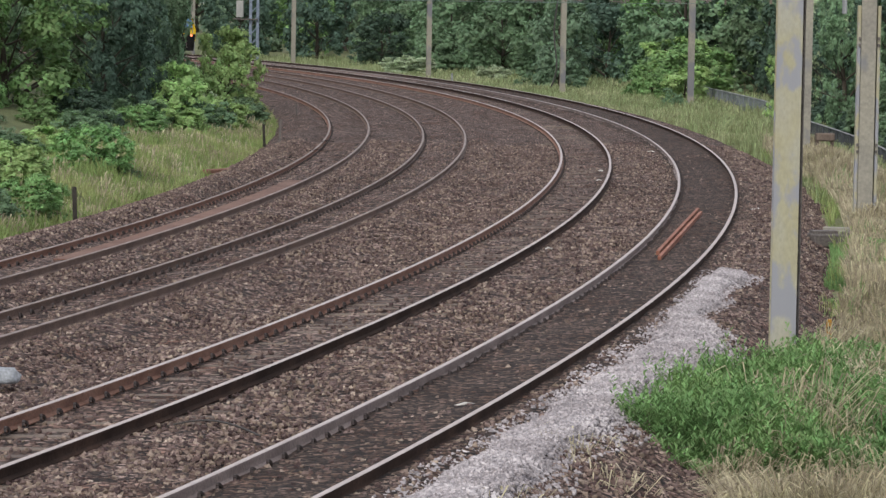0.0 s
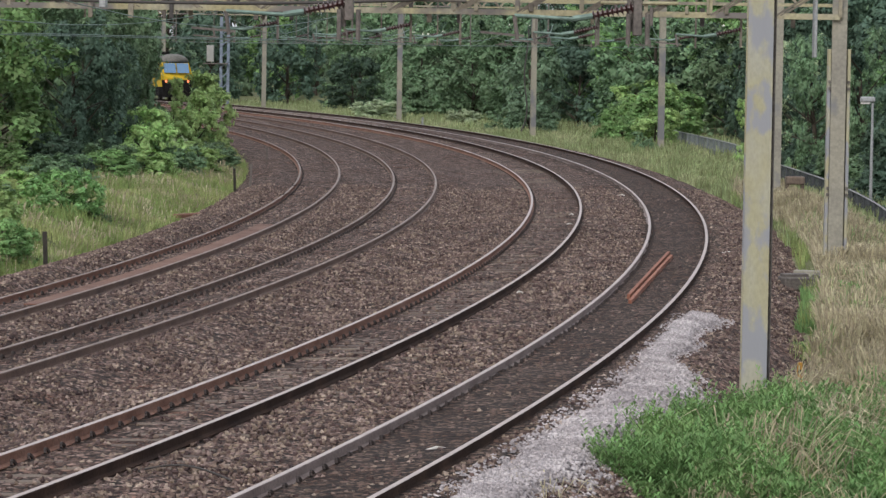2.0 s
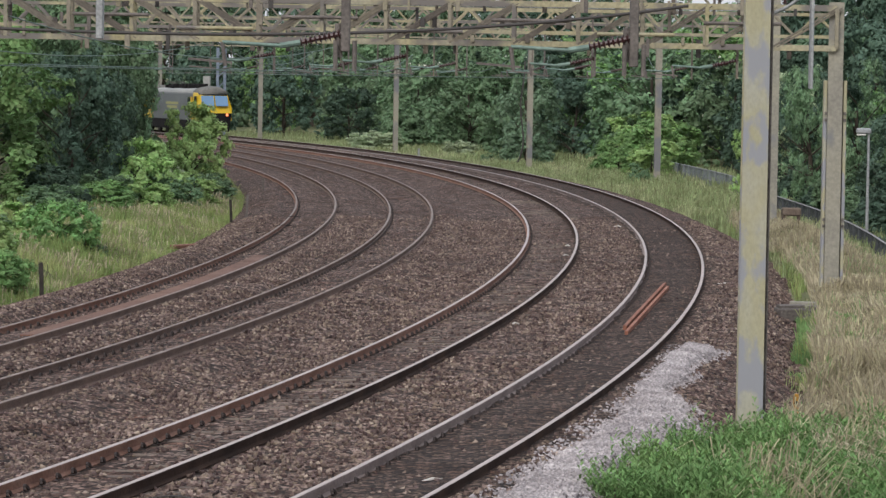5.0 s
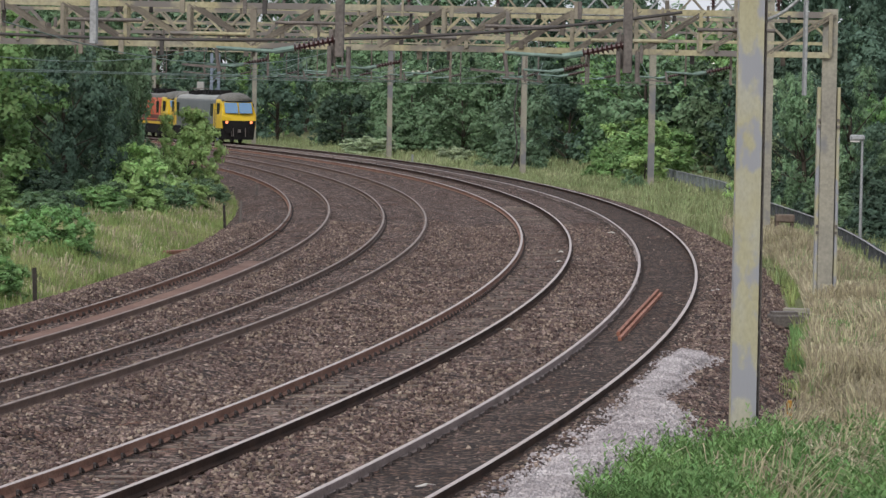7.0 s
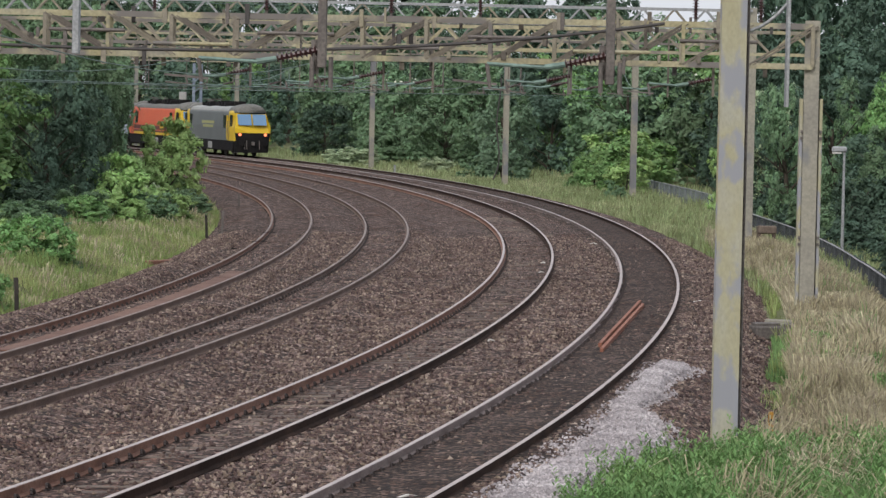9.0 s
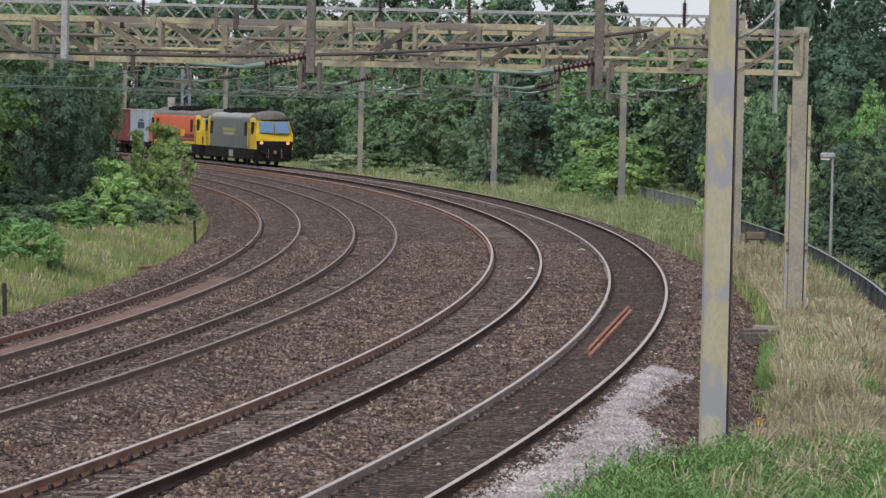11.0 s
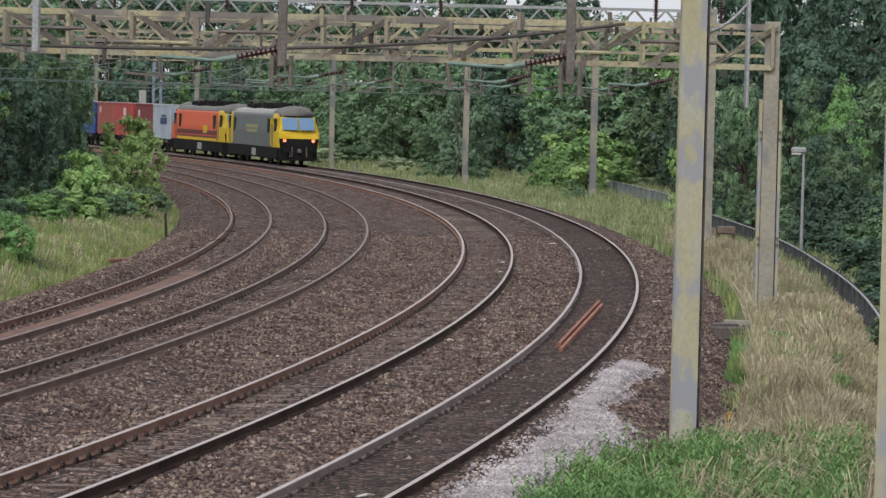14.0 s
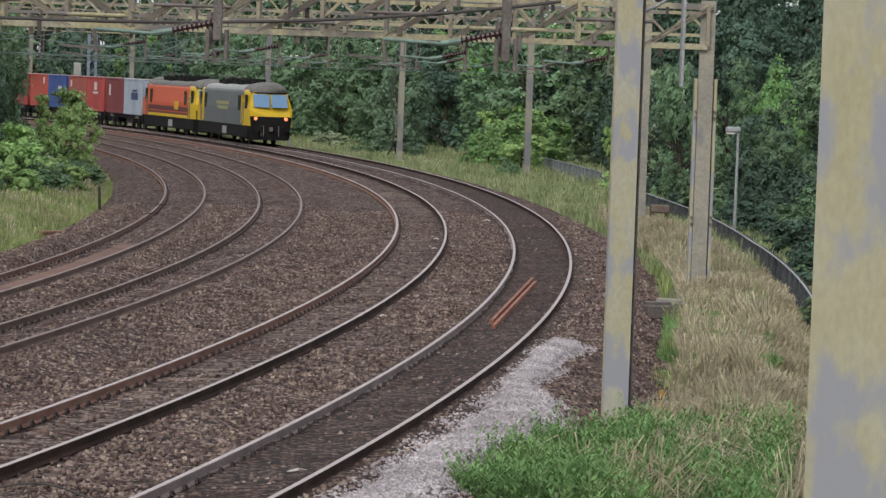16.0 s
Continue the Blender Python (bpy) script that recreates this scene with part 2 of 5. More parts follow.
def soft_box(x0, x1, y0, y1, z0, z1, r=0.02):
    bm = box(bmesh.new(), x0, x1, y0, y1, z0, z1)
    bmesh.ops.bevel(bm, geom=bm.edges[:], offset=r, segments=1, affect="EDGES")
    return bm


def bar(bm, a, b, w, d=None, up=(0, 0, 1)):
    """A square bar from a to b."""
    a, b = Vector(a), Vector(b)
    y = (b - a).normalized()
    x = y.cross(Vector(up))
    x = x.normalized() if x.length > 1e-4 else Vector((1, 0, 0))
    z = x.cross(y)
    d = d or w
    m = Matrix(((x.x, y.x, z.x, a.x), (x.y, y.y, z.y, a.y), (x.z, y.z, z.z, a.z), (0, 0, 0, 1)))
    return box(bm, -w / 2, w / 2, 0, (b - a).length, -d / 2, d / 2, m)


def tube(bm, a, b, r0, r1=None, n=8):
    a, b = Vector(a), Vector(b)
    q = (b - a).to_track_quat("Z", "Y")
    rings = []
    for p, r in ((a, r0), (b, r0 if r1 is None else r1)):
        rings.append([bm.verts.new(p + q @ Vector((r * math.cos(i * 6.2832 / n), r * math.sin(i * 6.2832 / n), 0))) for i in range(n)])
    for i in range(n):
        bm.faces.new((rings[0][i], rings[0][(i + 1) % n], rings[1][(i + 1) % n], rings[1][i]))
    bm.faces.new(rings[0][::-1]), bm.faces.new(rings[1])
    return bm


def empty(name, m, label, category, group=""):
    ob = new(name)
    ob.matrix_world = m
    ob.empty_display_size = 0.2
    return tagged(ob, label, category, group)


def sheet(name, s, o, height, mat, label):
    """A strip of ground laid along the line."""
    S, O = np.meshgrid(s, o, indexing="ij")
    x, y, _ = along(S.ravel(), O.ravel())
    z = height(S.ravel(), O.ravel())
    a = np.arange(S.size).reshape(S.shape)
    f = np.stack([a[:-1, :-1], a[:-1, 1:], a[1:, 1:], a[1:, :-1]], -1).reshape(-1, 4)[:, ::-1]
    ob = mesh_ob(name, np.stack([x, y, z], 1), f, mat, smooth_shade=True)
    return tagged(ob, label, kind="structure")


# ---- ground and ballast ----
def ground():
    xs = np.concatenate([np.linspace(-2500, -120, 12), np.linspace(-90, 90, 91), np.linspace(120, 2500, 12)])
    ys = np.concatenate([np.linspace(-300, -20, 6), np.linspace(0, 420, 141), np.linspace(450, 4000, 20)])
    X, Y = np.meshgrid(xs, ys, indexing="ij")
    s, o = across(X, Y)
    z = land(s, o)
    inner = (o > -2.6) & (o < 15.5)
    z = np.where(inner, -0.95, z)
    a = np.arange(X.size).reshape(X.shape)
    f = np.stack([a[:-1, :-1], a[1:, :-1], a[1:, 1:], a[:-1, 1:]], -1).reshape(-1, 4)
    ob = mesh_ob("ground", np.stack([X.ravel(), Y.ravel(), z], 1), f, GRASS_GROUND, smooth_shade=True)
    tagged(ob, "rough grass and soil beside the line", kind="structure")


def bed_height(s, o):
    """Ballast: full between the tracks, lower inside them, falling away at both shoulders."""
    z = np.full(o.shape, -0.13)
    for k in range(4):
        c = off_track(k, s)
        w = smooth(1.55, 1.05, abs(o - c))
        z = z * (1 - w) + w * ((-0.17 if k == 1 else -0.15) + TRACKS[k][3] - (o - c) * TRACKS[k][4] / GAUGE)
    gap = abs(o - 5.8)
    z = z - 0.12 * smooth(0.9, 0.2, gap)
    z = z - 0.6 * smooth(-1.75, -3.6, o) - 0.55 * smooth(13.2, 15.6, o)
    return z


def lumps(s, o, amount):
    return np.array([noise.noise((a * 3.1, b * 3.1, 0.3)) * amount + noise.noise((a * 0.6, b * 0.6, 7.3)) * amount for a, b in zip(s, o)])


def ballast():
    sheet("ballast", np.arange(28, 330, 0.5), np.arange(-4.0, 16.4, 0.12), lambda s, o: bed_height(s, o) + lumps(s, o, 0.03), BALLAST, "grey-brown stone ballast under the four tracks")
    sheet("ballast", np.arange(-36, 28.1, 2.0), np.arange(-4.0, 16.4, 0.3), lambda s, o: bed_height(s, o), BALLAST, "grey-brown stone ballast running on under the bridge")
    # A darker sheet per track; its ragged edge sinks away outside the rails.
    for k in range(4):
        sheet("track_bed", np.arange(28, 330, 0.6), np.linspace(-1.3, 1.3, 27), lambda s, o, k=k: bed_height(s, o + off_track(k, s)) + 0.024 + lumps(s, o + k * 9, 0.02) - 0.09 * smooth(0.85, 1.35, abs(o) + lumps(s * 1.3, o + k * 5, 0.25)), BED, "dark ballast between and just outside the rails")


RAIL = [(-0.07, -0.16), (0.07, -0.16), (0.07, -0.145), (0.012, -0.12), (0.012, -0.045), (0.036, -0.035), (0.036, -0.008), (0.024, 0.0), (-0.024, 0.0), (-0.036, -0.008), (-0.036, -0.035), (-0.012, -0.045), (-0.012, -0.12), (-0.07, -0.145)]


def rail(k, side, parent, mat):
    s = np.arange(-36, 400, 0.75)
    verts = []
    n = len(RAIL)
    o = off_track(k, s) + (side - 0.5) * GAUGE
    z = TRACKS[k][3] + (0.5 - side) * TRACKS[k][4]
    for u, v in RAIL:
        x, y, _ = along(s, o - u)
        verts.append(np.stack([x, y, 0 * x + z + v], 1))
    V = np.stack(verts, 1).reshape(-1, 3)
    i = np.arange(len(s) - 1)[:, None] * n + np.arange(n)
    j = np.arange(len(s) - 1)[:, None] * n + (np.arange(n) + 1) % n
    f = np.stack([i, i + n, j + n, j], -1).reshape(-1, 4)
    ob = mesh_ob("rail", V, f, mat, parent)
    ob.data.materials.append(RAIL_TOP if k < 2 else RAIL_DULL)
    top = np.tile(np.isin(np.arange(n), (6, 7, 8)), len(s) - 1).astype(int)
    ob.data.polygons.foreach_set("material_index", top)
    return ob


def sleeper_mesh():
    bm = soft_box(-1.25, 1.25, -0.13, 0.13, -0.3, -0.165, 0.015)
    me = bpy.data.meshes.new("sleeper")
    bm.to_mesh(me)
    bm.free()
    me.materials.append(SLEEPER)
    return me


def clip_mesh():
    """A rail seat with its spring clips: a dark looped bar on each side of the rail's foot."""
    bm = bmesh.new()
    box(bm, -0.13, 0.13, -0.08, 0.08, -0.165, -0.15)
    for sx in (1,):
        ring = [Vector((sx * (0.11 + 0.012 * math.cos(a)), 0.075 * math.cos(a * 0.5), -0.14 + 0.06 * math.sin(a * 0.5))) for a in (0, 1.2, 2.4, 3.6, 4.8, 6.0)]
        for a, b in zip(ring, ring[1:]):
            bar(bm, a, b, 0.03)
    return bm


CLIP = plain("clip_steel", (0.028, 0.018, 0.015), 0.7)
SLEEPER_ME = sleeper_mesh()


def tracks():
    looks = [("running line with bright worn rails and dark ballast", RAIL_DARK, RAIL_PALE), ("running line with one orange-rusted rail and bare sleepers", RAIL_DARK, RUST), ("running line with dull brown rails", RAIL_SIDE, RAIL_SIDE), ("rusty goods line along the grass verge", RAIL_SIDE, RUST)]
    clip = clip_mesh()
    clip.verts.index_update()
    cv, cf = np.array([v.co for v in clip.verts]), [[v.index for v in f.verts] for f in clip.faces]
    clip.free()
    for k in range(4):
        t = empty("railway_track", Matrix(), looks[k][0], "railway track", "four parallel tracks")
        for side in (0, 1):
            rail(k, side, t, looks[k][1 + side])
            verts, faces = [], []
            for i, s in enumerate(np.arange(31.5, 200, 0.65)):
                x, y, h = along(s, off_track(k, s) + (side - 0.5) * GAUGE)
                c, w = math.cos(h), math.sin(h)
                p = np.stack([x + cv[:, 0] * c + cv[:, 1] * w, y - cv[:, 0] * w + cv[:, 1] * c, cv[:, 2] + TRACKS[k][3] + (0.5 - side) * TRACKS[k][4]], 1)
                faces += [[a + len(cv) * i for a in f] for f in cf]
                verts.append(p)
            if side == 1:
                tagged(mesh_ob("rail_clip", np.concatenate(verts), faces, CLIP, t, "dark sprung rail clips"), kind="stuff")
        for s in np.arange(31.5, 222, 0.65):
            x, y, h = along(s, off_track(k, s))
            ob = new("sleeper", SLEEPER_ME)
            ob.parent = t
            ob.matrix_world = pose(x, y, TRACKS[k][3] + (0.0 if k == 1 else -0.02) - random.random() ** 2 * 0.035, 0, -math.degrees(TRACKS[k][4] / GAUGE), -math.degrees(h) + random.uniform(-0.6, 0.6))


def stone_scatter(name, label, count, s_of, o_of, height, size, mat):
    """Loose angular stones, joined."""
    rng = np.random.default_rng(5 + count)
    base = np.array([(1, 0, 0), (-1, 0, 0), (0, 1, 0), (0, -1, 0), (0, 0, 0.8), (0, 0, -0.8)])
    tri = np.array([(0, 2, 4), (2, 1, 4), (1, 3, 4), (3, 0, 4), (2, 0, 5), (1, 2, 5), (3, 1, 5), (0, 3, 5)])
    s, o = s_of(rng, count), o_of(rng, count)
    keep = np.ones(len(s), bool)
    for k in range(4):
        for side in (-0.5, 0.5):
            keep &= abs(o - off_track(k, s) - side * GAUGE) > 0.1
    for k in range(4):
        keep &= (abs(o - off_track(k, s)) > 0.72) | (rng.random(len(s)) < 0.18)
    s, o = s[keep], o[keep]
    x, y, _ = along(s, o)
    z = height(s, o)
    r = size * rng.uniform(0.55, 1.25, len(s))
    turn = rng.normal(size=(len(s), 3, 3))
    turn = np.linalg.qr(turn)[0]
    shape = base[None] * rng.uniform(0.65, 1.3, (len(s), 6, 1))
    V = np.einsum("nij,nkj->nki", turn, shape) * r[:, None, None] + np.stack([x, y, z + r * 0.2], 1)[:, None]
    f = (tri[None] + 6 * np.arange(len(s))[:, None, None]).reshape(-1, 3)
    return tagged(mesh_ob(name, V.reshape(-1, 3), f, mat, label=label), label, kind="stuff")


ground()
ballast()
tracks()
stone_scatter("ballast_stones", "loose grey-brown ballast stones", 120000, lambda r, n: 32 + 96 * r.random(n) ** 1.6, lambda r, n: r.uniform(-3.2, 14.8, n), bed_height, 0.04, STONE)


def heap_edges(s):
    """Left and right edge of the spill of new stone: narrow at its tip, with a bulge past the notch."""
    left = -0.93 - 0.1 * smooth(66, 52, s) + 0.05 * np.sin(s * 1.9)
    right = -1.62 - 0.55 * smooth(57.5, 54.5, s) - 0.35 * smooth(54, 52.5, s) * smooth(46, 50, s) + 0.1 * np.sin(s * 1.1 + 2) - 0.12 * smooth(63, 65, s)
    return left, right


def heap_height(s, o):
    """The spill of new stone along the outer rail: a low ridge with an uneven edge."""
    left, right = heap_edges(s)
    mid, half = (left + right) / 2, (left - right) / 2 * smooth(67.6, 65.8, s)
    return bed_height(s, o) + 0.17 * smooth(1.0, 0.45, abs(o - mid) / np.maximum(half, 0.05)) * smooth(67.4, 66.2, s) - 0.07


sheet("new_ballast", np.arange(31, 71, 0.2), np.arange(-3.2, -0.86, 0.05), lambda s, o: heap_height(s, o) + lumps(s, o * 3, 0.02), PALE_STONE, "fresh pale pinkish-grey ballast spilled beside the rail")


def on_heap(r, n):
    s = r.uniform(33, 66.6, n)
    left, right = heap_edges(s)
    spread = np.clip(r.normal(0.5, 0.27, n), -0.12, 1.15)
    return s, left + (right - left) * spread


_s, _o = on_heap(np.random.default_rng(9), 21000)
stone_scatter("new_ballast_stones", "fresh pale pinkish-grey ballast stones", 21000, lambda r, n: _s, lambda r, n: _o, lambda s, o: np.maximum(heap_height(s, o), bed_height(s, o)), 0.038, PALE_CHIP)


# ---- vegetation ----
def crown_mesh(name, seed, lobes, leaves, leaf_size, mat, spread=(1, 1, 1), low=0.0, flowers=None, top=0.42, dense=1.0):
    """A crown of leaf sprays on boughs: large lobes round the trunk, tufts on their outer sides, leaves on the tufts; about 1 wide, 1 high."""
    rng = np.random.default_rng(seed)
    z = low + 0.04 + 0.82 * rng.random(lobes) ** 0.95
    reach = 0.36 * np.sqrt(np.clip(1 - ((z - low - top) / (0.98 - top)) ** 2, 0.04, 1))
    turn = np.arange(lobes) * 2.4 + rng.normal(0, 0.35, lobes)
    out = np.stack([np.cos(turn), np.sin(turn), 0 * turn], 1)
    c = out * (reach * np.sqrt(rng.uniform(0.15, 1.1, lobes)))[:, None] + np.stack([0 * z, 0 * z, z], 1)
    r = rng.uniform(0.09, 0.17, lobes) * (1.1 - 0.3 * z) * dense
    tufts_each = 11
    d = rng.normal(size=(lobes, tufts_each, 3)) * 0.7 + out[:, None] * 0.45 + (0, 0, 0.3)
    d /= np.linalg.norm(d, axis=2)[:, :, None]
    at = (c[:, None] + d * (r[:, None] * rng.uniform(0.65, 1.1, (lobes, tufts_each)))[:, :, None]).reshape(-1, 3)
    way = d.reshape(-1, 3)
    size = rng.uniform(0.026, 0.062, len(at)) * dense
    pick = rng.integers(0, len(at), leaves)
    e = rng.normal(size=(leaves, 3))
    e /= np.linalg.norm(e, axis=1)[:, None]
    e[:, 2] = np.where(rng.random(leaves) < 0.7, abs(e[:, 2]), e[:, 2])
    place = at[pick] + e * (size[pick] * rng.uniform(0.4, 1.2, leaves))[:, None] + way[pick] * 0.01
    nrm = e * 0.7 + way[pick] * 0.55 + (0, 0, 0.3) + rng.normal(size=(leaves, 3)) * 0.35
    nrm /= np.linalg.norm(nrm, axis=1)[:, None]
    a = np.cross(nrm, rng.normal(size=(leaves, 3)))
    a /= np.linalg.norm(a, axis=1)[:, None]
    b = np.cross(nrm, a)
    w = leaf_size * rng.uniform(0.55, 1.25, leaves)[:, None]
    tri = np.stack([place - a * w, place + a * w * 0.7 + b * w * 0.6, place + a * w * 0.7 - b * w * 0.6], 1) * spread
    me = bpy.data.meshes.new(name)
    me.from_pydata(tri.reshape(-1, 3).tolist(), [], np.arange(leaves * 3).reshape(-1, 3).tolist())
    me.materials.append(mat)
    if flowers:
        me.materials.append(flowers)
        me.polygons.foreach_set("material_index", ((rng.random(leaves) < 0.3) & (pick % 9 == 0) & (e[:, 2] > 0.3)).astype(int))
    return me


def trunk_mesh(name, seed):
    rng = random.Random(seed)
    bm = bmesh.new()
    p, r = Vector((0, 0, -0.03)), 0.03
    for i in range(5):
        q = p + Vector((rng.uniform(-0.02, 0.02), rng.uniform(-0.02, 0.02), 0.14))
        tube(bm, p, q, r, r * 0.82, 7)
        if i:
            for _ in range(3):
                a = rng.uniform(0, 6.28)
                e = p + Vector((math.cos(a) * 0.26, math.sin(a) * 0.26, rng.uniform(0.08, 0.25)))
                tube(bm, p, e, r * 0.45, r * 0.12, 5)
        p, r = q, r * 0.82
    me = bpy.data.meshes.new(name)
    bm.to_mesh(me)
    bm.free()
    me.materials.append(BARK)
    return me


FLOWER = plain("white_blossom", (0.75, 0.74, 0.62), 0.8)
TRUNKS = [trunk_mesh("trunk", i) for i in range(3)]


def crown_set(leaves, size, low=0.0, dense=1.0):
    return {
        "dark": [crown_mesh("crown", 10 + i, 30, leaves, size, LEAF_DARK, low=low, dense=dense) for i in range(3)],
        "mid": [crown_mesh("crown", 20 + i, 28, leaves, size, LEAF_MID, low=low, dense=dense) for i in range(3)],
        "light": [crown_mesh("crown", 30 + i, 18, leaves * 9 // 10, size * 1.05, LEAF_LIGHT, top=0.34, low=low, dense=dense) for i in range(2)],
        "grey": [crown_mesh("crown", 40 + i, 24, leaves * 2 // 3, size * 1.15, LEAF_GREY, low=low, dense=dense) for i in range(2)],
        "bright": [crown_mesh("crown", 70 + i, 30, leaves, size, LEAF_BRIGHT, low=low, dense=dense) for i in range(2)],
        "pale": [crown_mesh("crown", 50, 20, leaves // 2, size * 1.3, LEAF_PALE, low=low - 0.05, dense=dense)],
        "elder": [crown_mesh("crown", 60, 26, leaves, size, LEAF_MID, flowers=FLOWER, low=low, dense=dense)],
    }


CROWNS, FAR_CROWNS, BUSH_CROWNS = crown_set(17000, 0.0165), crown_set(7000, 0.025), crown_set(12000, 0.027, -0.16, 1.3)
KINDS = {
    "dark": ("tall dark green broadleaved tree in the lineside wood", "tree"), "mid": ("leafy mid-green broadleaved tree beside the railway", "tree"),
    "light": ("young light green sapling with airy leaves", "tree"), "grey": ("grey-green willow bush by the railway", "bush"),
    "bright": ("full bright green broadleaved tree in fresh leaf", "tree"),
    "pale": ("low pale bush covered in cream blossom", "bush"), "elder": ("dark elder tree dotted with white blossom", "tree"),
}


def tree(kind, x, y, z, width, height, trunk=True, label=""):
    k = random.randrange(100)
    crowns = (BUSH_CROWNS if height < 4.4 else CROWNS if y < 200 else FAR_CROWNS)[kind]
    t = empty("tree" if KINDS[kind][1] == "tree" else "bush", pose(x, y, z, 0, 0, random.uniform(0, 360)), label or KINDS[kind][0], KINDS[kind][1])
    c = new("crown", crowns[k % len(crowns)])
    c.parent, c.scale = t, (width, width, height)
    b = new("trunk", TRUNKS[k % 3])
    b.parent, b.scale = t, (height * 0.9, height * 0.9, height)
    return t


def at_line(s, o):
    x, y, _ = along(s, o)
    return x, y, float(land(np.array(s), np.array(o))) - 0.05


def wood():
    rng = random.Random(4)
    # the wood on the inside of the curve
    for y, x, w, h, kind in [
        (112, -20.5, 7, 8.5, "mid"), (126, -17.3, 7.8, 7.4, "bright"), (121, -19.0, 5.5, 6.4, "bright"), (141, -15.2, 6.0, 7.8, "mid"), (146, -18.0, 7.4, 9.2, "mid"), (150, -15.4, 5.6, 8.4, "mid"),
        (157, -16.0, 5.6, 9.0, "mid"), (163, -17.4, 7, 10.0, "mid"), (170, -18.0, 6, 10, "mid"), (178, -19.4, 8, 11, "dark"), (188, -19.6, 7, 10, "mid"), (198, -22, 8, 11, "dark"), (134, -23, 9, 12, "dark"), (148, -24, 9, 13, "dark"),
        (170, -26, 9, 13, "dark"), (205, -28, 10, 13, "dark"), (225, -32, 10, 13, "dark"), (112, -26, 8, 12, "mid"), (240, -36, 10, 13, "mid"), (265, -40, 10, 12, "dark"), (290, -46, 11, 13, "dark")]:
        tree(kind, x, y, 0.1, w, h)
    tree("dark", -14.6, 133, -0.3, 4.2, 6.2)
    tree("dark", -14.0, 138, -0.3, 3.6, 5.4)
    tree("mid", -14.4, 146, -0.3, 3.6, 6.4)
    tree("light", -12.7, 168, -0.3, 3.4, 4.35)
    tree("light", -12.3, 160, -0.4, 2.8, 3.3)
    tree("light", -13.5, 164, -0.4, 2.4, 2.9)
    tree("light", -12.2, 134, -0.5, 3.2, 3.3, label="airy yellow-green shrub at the edge of the wood")
    tree("light", -12.2, 150, -0.4, 2.2, 2.4, label="airy yellow-green shrub at the edge of the wood")
    tree("mid", -11.3, 141, -0.5, 2.4, 1.5, label="low green shrub above the ballast")
    tree("mid", -10.6, 147, -0.5, 2.2, 1.3, label="low green shrub above the ballast")
    tree("bright", -11.35, 100, -0.55, 2.4, 2.1, label="small dense green bush in the grass")
    tree("mid", -10.8, 100.5, -0.55, 1.5, 1.1, label="small dense green bush in the grass")
    tree("bright", -10.9, 84, -0.5, 1.7, 1.3, label="low bush at the edge of the ballast")
    tree("light", -12.0, 88, -0.5, 2.6, 2.0, label="grey-green bush rising from the grass")
    tree("mid", -11.5, 80.5, -0.5, 1.6, 1.2, label="low bush at the edge of the ballast")
    tree("pale", -11.6, 145, -0.2, 1.1, 1.5)
    for x, y, w, h, kind in [(-13.6, 118, 2.6, 1.5, "mid"), (-15.4, 119, 3.2, 1.8, "bright"), (-17.4, 116, 3.4, 2.0, "mid"), (-14.4, 124, 3.0, 2.2, "dark"), (-13.0, 128, 2.4, 1.8, "mid"), (-13.6, 109, 2.2, 1.2, "light"), (-15.2, 108, 2.6, 1.5, "mid"), (-14.0, 97, 2.2, 1.3, "light"), (-11.7, 129, 2.6, 1.7, "light"), (-11.0, 134, 2.4, 1.5, "mid"), (-10.5, 139, 2.2, 1.4, "light"), (-10.3, 145, 2.0, 1.2, "mid"), (-12.6, 125, 2.4, 1.5, "bright")]:
        tree(kind, x, y, -0.2, w, h, label="undergrowth bush filling the edge of the wood")
    # scrub between the grass and the wood
    for i in range(15):
        s = rng.uniform(134, 164)
        o = rng.uniform(17.4, 20.0) - 0.6 * (s > 150)
        x, y, z = at_line(s, o)
        h = rng.uniform(0.9, 1.6)
        tree(rng.choice(("light", "light", "bright", "light", "mid")), x, y, z - 0.1, h * rng.uniform(1.0, 1.5), h, label="leafy scrub bush at the edge of the wood")
    # the wood along the outside of the curve
    for i in range(54):
        s = rng.uniform(165, 360)
        o = -rng.uniform(16, 20) - rng.random() ** 2 * 24 - max(0, 225 - s) * 0.12
        x, y, z = at_line(s, o)
        h = rng.uniform(6.5, 9.0) if o > -24 else rng.uniform(9.0, 11.2)
        tree(rng.choice(("dark", "mid", "mid", "bright", "elder", "grey")), x, y, z - 0.4, h * rng.uniform(0.85, 1.1), h)
